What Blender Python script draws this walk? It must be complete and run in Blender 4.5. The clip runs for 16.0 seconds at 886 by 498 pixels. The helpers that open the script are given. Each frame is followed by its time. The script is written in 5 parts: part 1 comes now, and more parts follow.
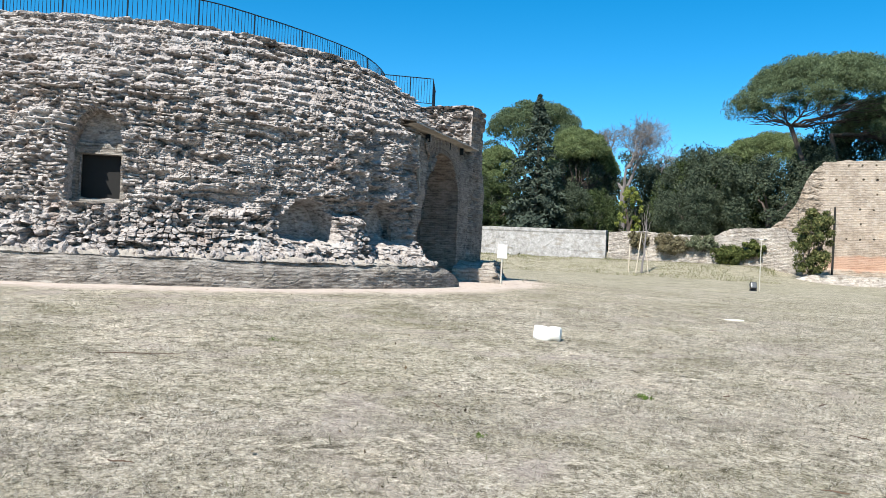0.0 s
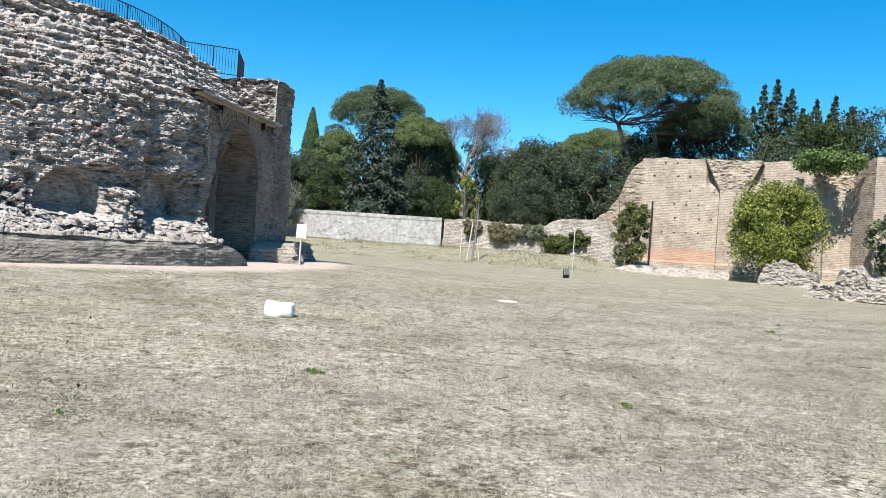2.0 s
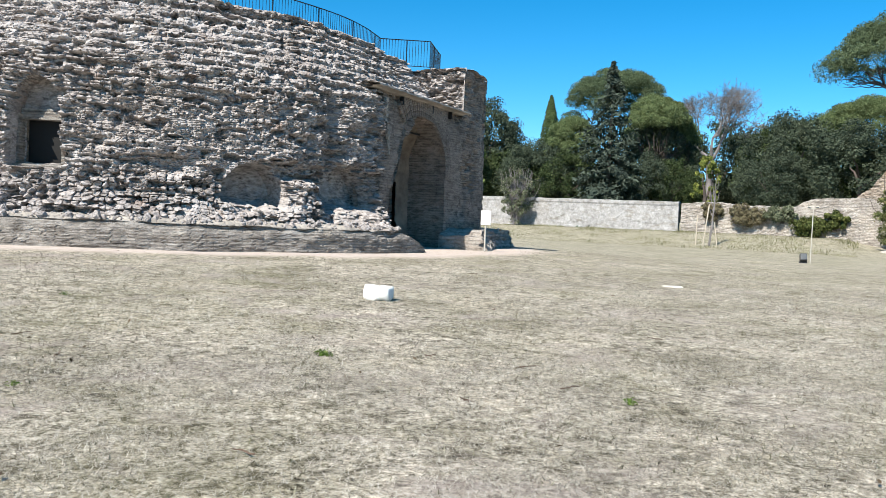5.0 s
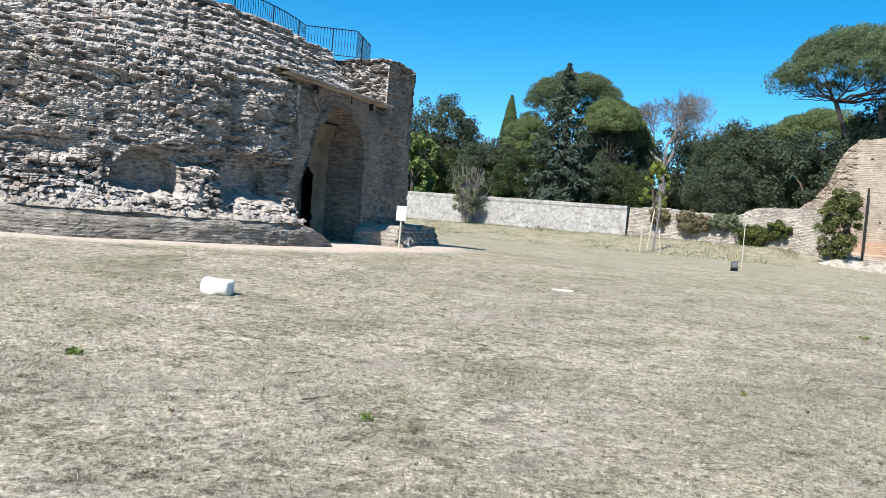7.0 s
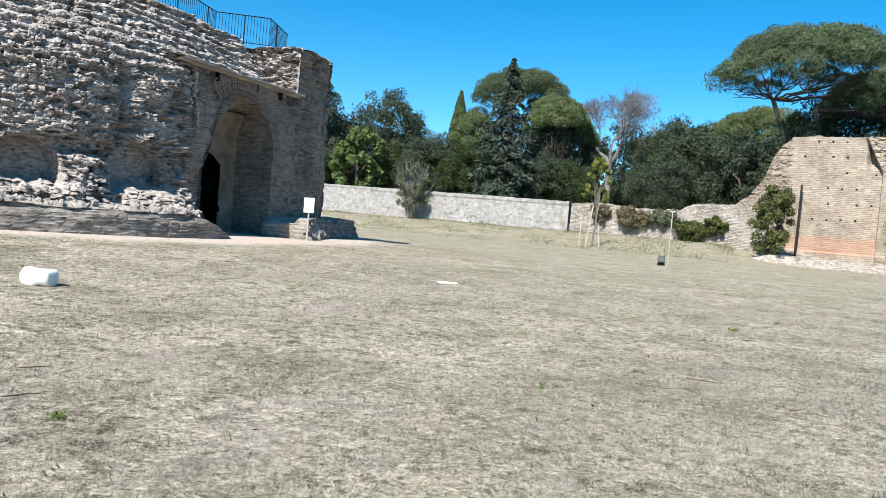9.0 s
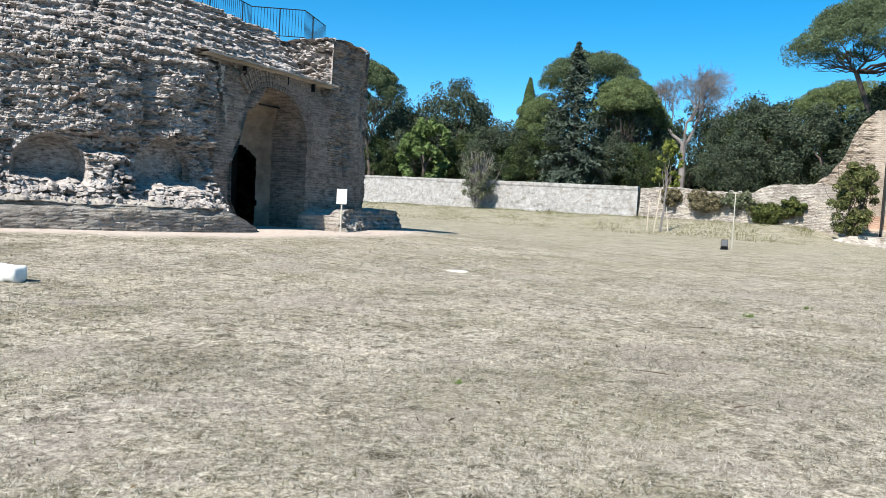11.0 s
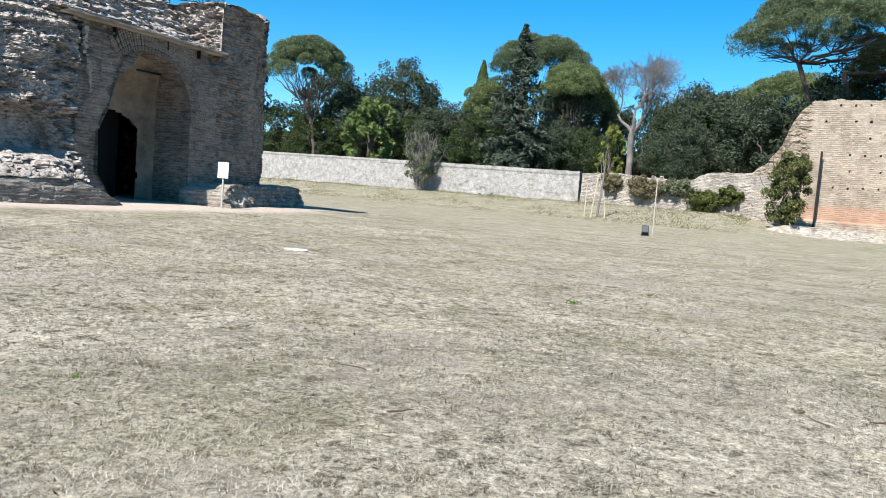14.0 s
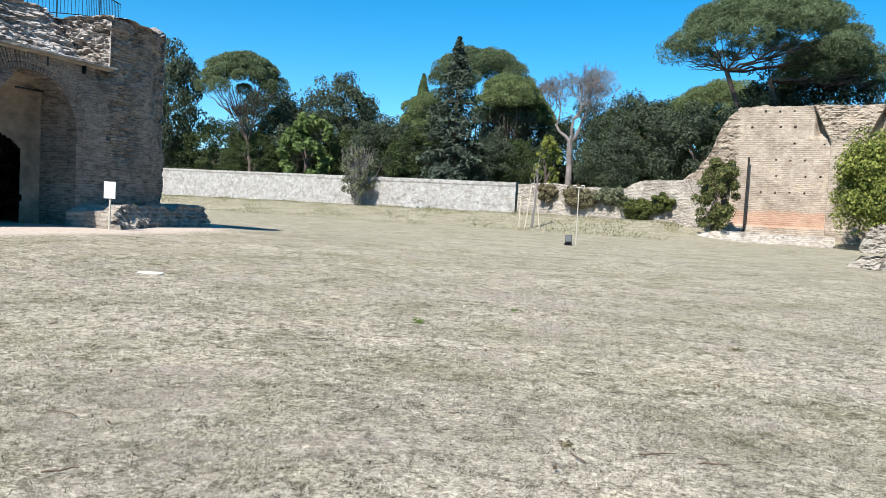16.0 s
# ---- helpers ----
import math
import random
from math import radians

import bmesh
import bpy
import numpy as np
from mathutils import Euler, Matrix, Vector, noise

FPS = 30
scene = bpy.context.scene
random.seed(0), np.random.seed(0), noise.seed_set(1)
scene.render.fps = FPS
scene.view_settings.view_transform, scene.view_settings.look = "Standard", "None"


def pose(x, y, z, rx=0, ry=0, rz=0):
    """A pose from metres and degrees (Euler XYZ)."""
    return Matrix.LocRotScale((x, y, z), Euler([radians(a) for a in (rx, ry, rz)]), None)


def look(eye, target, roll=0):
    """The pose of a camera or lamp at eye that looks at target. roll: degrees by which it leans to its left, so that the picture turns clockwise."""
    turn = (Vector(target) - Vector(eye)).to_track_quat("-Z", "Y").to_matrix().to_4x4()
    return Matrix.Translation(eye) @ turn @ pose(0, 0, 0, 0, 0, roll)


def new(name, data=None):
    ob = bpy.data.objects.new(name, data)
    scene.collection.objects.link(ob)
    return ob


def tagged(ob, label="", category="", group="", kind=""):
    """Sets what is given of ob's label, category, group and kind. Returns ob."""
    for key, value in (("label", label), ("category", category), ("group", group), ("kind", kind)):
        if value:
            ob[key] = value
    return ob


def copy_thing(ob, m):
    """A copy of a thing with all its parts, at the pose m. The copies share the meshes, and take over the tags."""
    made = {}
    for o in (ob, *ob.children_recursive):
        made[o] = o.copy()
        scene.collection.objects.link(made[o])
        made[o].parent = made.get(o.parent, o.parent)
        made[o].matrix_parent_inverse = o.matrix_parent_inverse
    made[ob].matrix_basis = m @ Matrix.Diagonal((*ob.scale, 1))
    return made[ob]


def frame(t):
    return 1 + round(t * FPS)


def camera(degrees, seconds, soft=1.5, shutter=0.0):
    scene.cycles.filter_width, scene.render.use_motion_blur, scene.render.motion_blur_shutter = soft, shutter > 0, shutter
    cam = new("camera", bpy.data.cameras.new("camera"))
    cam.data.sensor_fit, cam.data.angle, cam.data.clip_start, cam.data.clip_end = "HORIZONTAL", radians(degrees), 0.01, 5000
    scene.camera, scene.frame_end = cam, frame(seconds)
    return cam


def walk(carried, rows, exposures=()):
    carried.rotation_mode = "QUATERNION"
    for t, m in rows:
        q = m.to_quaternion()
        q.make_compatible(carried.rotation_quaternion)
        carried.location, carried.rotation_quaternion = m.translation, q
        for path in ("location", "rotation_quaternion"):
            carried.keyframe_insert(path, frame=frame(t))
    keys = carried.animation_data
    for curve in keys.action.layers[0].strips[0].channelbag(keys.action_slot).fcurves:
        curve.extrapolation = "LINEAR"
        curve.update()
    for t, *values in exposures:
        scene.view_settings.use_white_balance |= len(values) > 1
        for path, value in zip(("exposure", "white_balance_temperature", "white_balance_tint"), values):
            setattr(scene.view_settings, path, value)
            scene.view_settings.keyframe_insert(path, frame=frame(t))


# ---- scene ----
cam = camera(57.6, 16.0, soft=0.5)
METRES, EYE, TILT, LEAN, TURN = 13.87, 1.6, 0.0, 0.0, 20.3
ROWS = [
    (0.0, 0.0, 0.0, 0.0, -0.02, 0.32, -2.68),
    (0.5, 0.0347, 0.0187, -0.0051, -3.3, 0.51, -2.44),
    (1.0, 0.0719, 0.0262, -0.0067, -3.92, 0.19, -1.81),
    (1.5, 0.1028, 0.0281, -0.0056, -6.41, 0.08, -2.83),
    (2.0, 0.1373, 0.0338, -0.0093, -10.43, 0.04, -3.87),
    (2.5, 0.1695, 0.0303, -0.0103, -8.75, -0.12, -4.39),
    (3.0, 0.1943, 0.0306, -0.0083, -4.5, -1.61, -4.53),
    (3.5, 0.2224, 0.0429, -0.0098, -1.95, -2.09, -4.62),
    (4.0, 0.2521, 0.0507, -0.0099, 2.63, -1.8, -3.75),
    (4.2, 0.264, 0.0538, -0.0099, 5.1108, -1.8306, -2.763),
    (6.3, 0.3772, 0.1092, -0.0044, 8.235, -1.743, -2.5676),
    (6.5, 0.39, 0.1155, -0.004, 6.85, -1.67, -2.96),
    (7.0, 0.4221, 0.1313, -0.0029, 5.01, -1.84, -4.71),
    (7.5, 0.4517, 0.1402, -0.0002, 5.16, -1.84, -4.99),
    (8.0, 0.4783, 0.1528, -0.003, 2.92, -1.56, -4.96),
    (8.2, 0.4889, 0.1578, -0.0041, 1.8117, -1.6367, -4.9602),
    (10.3, 0.6041, 0.2059, 0.0019, 5.7633, -2.8293, -3.8985),
    (10.5, 0.6132, 0.2119, 0.0011, 7.06, -2.99, -3.72),
    (11.0, 0.6359, 0.2268, -0.0009, 7.66, -2.91, -3.29),
    (11.5, 0.6582, 0.2481, 0.0017, 8.3, -2.41, -3.13),
    (12.0, 0.6866, 0.2623, 0.0004, 8.73, -2.71, -2.99),
    (12.5, 0.71, 0.2788, 0.0002, 7.13, -3.01, -4.31),
    (13.0, 0.7365, 0.3011, 0.0004, 6.55, -2.45, -4.72),
    (13.5, 0.765, 0.3126, 0.0023, 7.43, -2.92, -4.8),
    (14.0, 0.7914, 0.3277, -0.001, 5.06, -3.92, -4.54),
    (14.5, 0.8185, 0.3429, -0.0001, 5.0, -4.03, -3.74),
    (15.0, 0.8476, 0.3496, 0.0016, 7.84, -4.16, -2.31),
    (15.5, 0.8743, 0.3655, 0.0026, 5.43, -3.4, -2.66),
    (16.0, 0.8993, 0.3852, 0.0067, 1.67, -2.73, -3.06),
]
walk(cam, [(t, pose(0, 0, EYE, TILT, LEAN, TURN) @ pose(METRES * x, METRES * y, METRES * z, 90 + pitch, roll, yaw)) for t, x, y, z, yaw, pitch, roll in ROWS])

# ---- light ----
SUN_AZ, SUN_EL = 8.6, 46.0      # degrees: the way the light goes, clockwise from +y, and its height
sun = new("sun", bpy.data.lights.new("sun", "SUN"))
sun.data.energy, sun.data.angle, sun.data.color = 5.0, radians(0.53), (1.0, 0.955, 0.88)
_h = Vector((math.sin(radians(SUN_AZ)), math.cos(radians(SUN_AZ)), 0))
sun.matrix_world = look(Vector((-10, -30, 40)), Vector((-10, -30, 40)) + _h * math.cos(radians(SUN_EL)) - Vector((0, 0, math.sin(radians(SUN_EL)))))
world = bpy.data.worlds.new("sky")
scene.world = world
world.use_nodes = True
_n = world.node_tree.nodes
_sky = _n.new("ShaderNodeTexSky")
_sky.sky_type, _sky.sun_disc = "NISHITA", False
_sky.sun_elevation, _sky.sun_rotation = radians(SUN_EL), radians(180 + SUN_AZ)
_sky.altitude, _sky.air_density, _sky.dust_density, _sky.ozone_density = 60, 0.8, 0.0, 5.0
_deep = _n.new("ShaderNodeHueSaturation")
_deep.inputs["Saturation"].default_value, _deep.inputs["Hue"].default_value = 1.35, 0.487
world.node_tree.links.new(_sky.outputs[0], _deep.inputs["Color"])
world.node_tree.links.new(_deep.outputs[0], _n["Background"].inputs[0])
_n["Background"].inputs[1].default_value = 0.094
scene.view_settings.exposure = 0.95


# ---- numeric noise on grids ----
def cells(i, j, seed):
    n = (i.astype(np.int64) * 374761393 + j.astype(np.int64) * 668265263 + seed * 1274126177) & 0xFFFFFFFF
    n = ((n ^ (n >> 13)) * 1274126177) & 0xFFFFFFFF
    return ((n ^ (n >> 16)) & 0xFFFFFF) / 0xFFFFFF


def smooth(a, lo, hi):
    t = np.clip((a - lo) / (hi - lo), 0, 1)
    return t * t * (3 - 2 * t)


def vnoise(x, y, seed=0):
    x, y = np.broadcast_arrays(np.asarray(x, float), np.asarray(y, float))
    i, j = np.floor(x), np.floor(y)
    u, v = x - i, y - j
    u, v = u * u * (3 - 2 * u), v * v * (3 - 2 * v)
    a, b = cells(i, j, seed), cells(i + 1, j, seed)
    c, d = cells(i, j + 1, seed), cells(i + 1, j + 1, seed)
    return (a * (1 - u) + b * u) * (1 - v) + (c * (1 - u) + d * u) * v * 1.0


def fbm(x, y, octaves=4, seed=0):
    total, amp, norm = 0, 1.0, 0
    for k in range(octaves):
        total = total + amp * vnoise(x * 2 ** k + 17 * k, y * 2 ** k + 31 * k, seed + k)
        norm += amp
        amp *= 0.5
    return total / norm * 2 - 1


def stones(x, y, seed=0):
    """Rounded cells: how far each point lies from its joint (0 to 1), and a number for each cell."""
    x, y = np.broadcast_arrays(np.asarray(x, float), np.asarray(y, float))
    i0, j0 = np.floor(x), np.floor(y)
    f1, f2, who = np.full(x.shape, 9.0), np.full(x.shape, 9.0), np.zeros(x.shape)
    for di in (-1, 0, 1):
        for dj in (-1, 0, 1):
            i, j = i0 + di, j0 + dj
            px, py = i + 0.15 + 0.7 * cells(i, j, seed), j + 0.15 + 0.7 * cells(i, j, seed + 7)
            d = np.hypot(px - x, py - y)
            near = d < f1
            f2 = np.where(near, f1, np.minimum(f2, d))
            who = np.where(near, cells(i, j, seed + 3), who)
            f1 = np.where(near, d, f1)
    return np.clip((f2 - f1) * 2.2, 0, 1), who


def coursed(x, y, wide, high, seed=0):
    """Stones in uneven courses: metres to the nearest joint, and a number for each stone."""
    j = np.floor(y / high)
    u = x / wide + 9.0 * cells(j, j * 0, seed)
    i = np.floor(u)
    left, right = i + 0.7 * (cells(i, j, seed + 1) - 0.5), i + 1 + 0.7 * (cells(i + 1, j, seed + 1) - 0.5)
    under, over = u < left, u >= right
    ll, rr = i - 1 + 0.7 * (cells(i - 1, j, seed + 1) - 0.5), i + 2 + 0.7 * (cells(i + 2, j, seed + 1) - 0.5)
    a, b = np.where(under, ll, np.where(over, right, left)), np.where(under, left, np.where(over, rr, right))
    own = np.where(under, i - 1, np.where(over, i + 1, i))
    f = y / high - j
    lift = 0.22 * cells(own, j, seed + 2)
    gap = np.minimum(np.minimum(u - a, b - u) * wide, np.minimum(f - lift, 1 - f) * high)
    return gap, cells(own, j, seed + 3)


# ---- the lie of the land ----
DRUM = (-19.95, 24.2)


def wall_line(x):
    return 84.0 - 0.15 * x


def ground_z(x, y):
    x, y = np.asarray(x, float), np.asarray(y, float)
    d = np.hypot(x - DRUM[0], y - DRUM[1])
    z = 0.12 + 0.004 * np.clip(y, -20, 90) + 0.38 * (1 - smooth(d, 11, 26))
    bank = smooth(y - wall_line(x), -15, 0) * (1 - smooth(x, 0, 9)) * 1.35
    behind = smooth(y - wall_line(x), 0.5, 12) * 0.9 + smooth(y - wall_line(x), -2, 3) * smooth(x, 0, 9) * 1.3
    z = z + bank + behind + 0.035 * fbm(x * 0.35, y * 0.35, 2, 5)
    return z - 0.10 * smooth(x, 8, 20) * (1 - smooth(y, 55, 80))


def gz(x, y):
    return float(ground_z(x, y))


# ---- mesh helpers ----
def thing(name, at, label, category, group="", kind=""):
    ob = new(name)
    ob.location = at
    ob.empty_display_size = 0.3
    return tagged(ob, label, category, group, kind)


def made(name, verts, faces, material, shade=False):
    me = bpy.data.meshes.new(name)
    if isinstance(faces, np.ndarray):
        k = faces.shape[1]
        me.vertices.add(len(verts)), me.loops.add(faces.size), me.polygons.add(len(faces))
        me.vertices.foreach_set("co", np.asarray(verts, np.float32).ravel())
        me.loops.foreach_set("vertex_index", faces.astype(np.int32).ravel())
        me.polygons.foreach_set("loop_start", np.arange(0, faces.size, k, dtype=np.int32))
        me.update(calc_edges=True)
    else:
        me.from_pydata([tuple(v) for v in verts], [], faces)
    me.validate()
    me.polygons.foreach_set("use_smooth", np.full(len(me.polygons), shade))
    me.materials.append(material)
    return me


def part(name, geometry, material, parent=None, label="", shade=False):
    """One mesh object in world places, under a thing or a part."""
    if isinstance(geometry, bmesh.types.BMesh):
        me = bpy.data.meshes.new(name)
        geometry.to_mesh(me)
        geometry.free()
        me.polygons.foreach_set("use_smooth", np.full(len(me.polygons), shade))
        me.materials.append(material)
    else:
        me = made(name, *geometry, material, shade)
    ob = new(name, me)
    if parent:
        ob.parent = parent
        base = Matrix.Translation(parent.location) if parent.type == "EMPTY" and not parent.parent else Matrix()
        ob.matrix_parent_inverse = base.inverted()
    if label:
        tagged(ob, label)
    return ob


def box(x0, x1, y0, y1, z0, z1, bevel=0.0, m=None):
    bm = bmesh.new()
    bmesh.ops.create_cube(bm, size=1, matrix=pose((x0 + x1) / 2, (y0 + y1) / 2, (z0 + z1) / 2) @ Matrix.Diagonal((x1 - x0, y1 - y0, z1 - z0, 1)))
    if bevel:
        bmesh.ops.bevel(bm, geom=bm.edges[:], offset=bevel, segments=2, affect="EDGES", profile=0.6)
    if m:
        bm.transform(m)
    return bm


def tube(points, radii, sides=8):
    pts = [Vector(p) for p in points]
    verts, faces = [], []
    for k, p in enumerate(pts):
        way = (pts[min(k + 1, len(pts) - 1)] - pts[max(k - 1, 0)]).normalized()
        a = way.cross(Vector((0.31, 0.95, 0.05))).normalized()
        b = way.cross(a)
        for s in range(sides):
            w = 2 * math.pi * s / sides
            verts.append(p + (a * math.cos(w) + b * math.sin(w)) * radii[k])
    for k in range(len(pts) - 1):
        for s in range(sides):
            n = (s + 1) % sides
            faces.append((k * sides + s, k * sides + n, (k + 1) * sides + n, (k + 1) * sides + s))
    faces.append(tuple(range(sides - 1, -1, -1)))
    faces.append(tuple((len(pts) - 1) * sides + s for s in range(sides)))
    return verts, faces


def joined(pieces):
    verts, faces = [], []
    for v, f in pieces:
        o = len(verts)
        verts += list(v)
        faces += [tuple(i + o for i in q) for q in f]
    return verts, faces


def sheet(P, keep=None):
    """A surface through a grid of points P[u, v, 3]."""
    nu, nv = P.shape[:2]
    idx = np.arange(nu * nv).reshape(nu, nv)
    f = np.stack([idx[:-1, :-1], idx[1:, :-1], idx[1:, 1:], idx[:-1, 1:]], -1)
    if keep is not None:
        f = f[keep]
    return P.reshape(-1, 3), f.reshape(-1, 4)


def strip_wall(path, n, height, foot, thick, nv, relief, back=None, courses=0.0):
    """A standing wall along path(s in 0..1): x, y. height(s): its top; relief(len, z): how far its face stands out. Closed on top, at the back and ends."""
    s = np.linspace(0, 1, n)
    xy = np.array([path(t) for t in s])
    d = np.gradient(xy, axis=0)
    d /= np.linalg.norm(d, axis=1)[:, None]
    out = np.stack([d[:, 1], -d[:, 0]], 1)
    run = np.concatenate([[0], np.cumsum(np.linalg.norm(np.diff(xy, axis=0), axis=1))])
    top, low = height(run), foot(xy[:, 0], xy[:, 1])
    v = np.linspace(0, 1, nv)
    Z = low[:, None] + (top - low)[:, None] * v[None]
    off = relief(np.repeat(run[:, None], nv, 1), Z)
    front = np.dstack([xy[:, 0, None] + out[:, 0, None] * off, xy[:, 1, None] + out[:, 1, None] * off, Z])
    w = np.linspace(0, 1, 7)[1:-1]
    lump = 0.10 * fbm(run[:, None] * 3.1, w[None] * thick * 3 + 9, 3, 12)
    cap = np.dstack([xy[:, 0, None] - out[:, 0, None] * thick * w, xy[:, 1, None] - out[:, 1, None] * thick * w, top[:, None] + lump * min(1, thick)])
    vb = np.linspace(1, 0, 6)
    rear = np.dstack([np.repeat((xy[:, 0] - out[:, 0] * thick)[:, None], 6, 1), np.repeat((xy[:, 1] - out[:, 1] * thick)[:, None], 6, 1), low[:, None] + (top - low)[:, None] * vb])
    P = np.concatenate([front, cap, rear], 1)
    verts, faces = sheet(P)
    m = P.shape[1]
    ends = []
    for base, flip in ((0, False), ((n - 1) * m, True)):
        mid = len(verts) + len(ends)
        c = P[0 if base == 0 else n - 1].mean(0)
        ends.append((c, base, flip))
    verts = np.concatenate([verts, np.array([e[0] for e in ends])])
    tri = []
    for k, (c, base, flip) in enumerate(ends):
        o = len(verts) - 2 + k
        for i in range(m):
            a, b = base + i, base + (i + 1) % m
            tri.append((a, b, o, o) if flip else (b, a, o, o))
    quads = [tuple(q) for q in faces.tolist()] + [t[:3] for t in tri]
    return verts, quads


# ---- materials ----
class Mat:
    def __init__(self, name, roughness=0.9, metallic=0.0):
        self.m = bpy.data.materials.new(name)
        self.m.use_nodes = True
        self.n, self.l = self.m.node_tree.nodes, self.m.node_tree.links
        self.b = self.n["Principled BSDF"]
        self.b.inputs["Roughness"].default_value, self.b.inputs["Metallic"].default_value = roughness, metallic
        self.b.inputs["Specular IOR Level"].default_value = 0.25
        self.pos = self.n.new("ShaderNodeTexCoord").outputs["Object"]

    def mapped(self, scale):
        k = self.n.new("ShaderNodeMapping")
        k.inputs["Scale"].default_value = scale
        self.l.new(self.pos, k.inputs["Vector"])
        return k.outputs[0]

    def noise(self, scale, detail=5, rough=0.6, squash=(1, 1, 1), distort=0.0):
        k = self.n.new("ShaderNodeTexNoise")
        k.inputs["Scale"].default_value, k.inputs["Detail"].default_value, k.inputs["Roughness"].default_value = scale, detail, rough
        k.inputs["Distortion"].default_value = distort
        self.l.new(self.mapped(squash), k.inputs["Vector"])
        return k.outputs["Fac"]

    def cell(self, scale, squash=(1, 1, 1), feature="F1", out="Color"):
        k = self.n.new("ShaderNodeTexVoronoi")
        k.feature = feature
        k.inputs["Scale"].default_value = scale
        self.l.new(self.mapped(squash), k.inputs["Vector"])
        return k.outputs[out]

    def ramp(self, fac, stops):
        k = self.n.new("ShaderNodeValToRGB")
        e = k.color_ramp.elements
        while len(e) < len(stops):
            e.new(0.5)
        for slot, (p, c) in zip(e, stops):
            slot.position, slot.color = p, (*c, 1) if not isinstance(c, float) else (c, c, c, 1)
        self.l.new(fac, k.inputs[0])
        return k.outputs[0]

    def mix(self, fac, a, b, blend="MIX"):
        k = self.n.new("ShaderNodeMix")
        k.data_type, k.blend_type = "RGBA", blend
        for slot, val in ((k.inputs[0], fac), (k.inputs[6], a), (k.inputs[7], b)):
            if isinstance(val, (int, float)):
                slot.default_value = val
            elif isinstance(val, tuple):
                slot.default_value = (*val, 1)
            else:
                self.l.new(val, slot)
        return k.outputs[2]

    def math(self, op, a, b=0.0):
        k = self.n.new("ShaderNodeMath")
        k.operation = op
        for slot, val in ((k.inputs[0], a), (k.inputs[1], b)):
            if isinstance(val, (int, float)):
                slot.default_value = val
            else:
                self.l.new(val, slot)
        return k.outputs[0]

    def random(self, island=True):
        if island:
            return self.n.new("ShaderNodeNewGeometry").outputs["Random Per Island"]
        return self.n.new("ShaderNodeObjectInfo").outputs["Random"]

    def axis(self, which):
        k = self.n.new("ShaderNodeSeparateXYZ")
        self.l.new(self.pos, k.inputs[0])
        return k.outputs[which]

    def colour(self, c):
        if isinstance(c, tuple):
            self.b.inputs["Base Color"].default_value = (*c, 1)
        else:
            self.l.new(c, self.b.inputs["Base Color"])
        return self

    def bump(self, height, strength=0.5, distance=0.03):
        k = self.n.new("ShaderNodeBump")
        k.inputs["Strength"].default_value, k.inputs["Distance"].default_value = strength, distance
        self.l.new(height, k.inputs["Height"])
        self.l.new(k.outputs[0], self.b.inputs["Normal"])
        return self


def rubble_mat():
    k = Mat("rubble_tufa", 0.95)
    grain = k.ramp(k.noise(5.5, 9, 0.80, (1, 1, 2.6)), [(0.385, (0.062, 0.054, 0.050)), (0.455, (0.24, 0.216, 0.203)), (0.55, (0.38, 0.351, 0.332)), (0.68, (0.50, 0.471, 0.448))])
    each = k.ramp(k.cell(8.0, (1, 1, 2.0)), [(0.12, (0.66, 0.64, 0.64)), (0.45, (1.0, 0.985, 0.97)), (0.85, (1.16, 1.13, 1.1))])
    c = k.mix(1.0, grain, each, "MULTIPLY")
    pale = k.ramp(k.noise(0.8, 7, 0.72, (1, 1, 1.6)), [(0.50, 0.0), (0.64, 0.7)])
    c = k.mix(pale, c, (0.44, 0.413, 0.395))
    stain = k.ramp(k.noise(0.55, 9, 0.75), [(0.50, 0.0), (0.62, 0.5)])
    c = k.mix(stain, c, (0.19, 0.167, 0.15))
    red = k.ramp(k.noise(1.1, 4), [(0.60, 0.0), (0.74, 0.38)])
    c = k.mix(red, c, (0.32, 0.21, 0.155))
    k.colour(c)
    return k.bump(k.math("ADD", k.noise(12, 8, 0.8, (1, 1, 1.8)), k.noise(40, 5, 0.75)), 0.45, 0.03).m


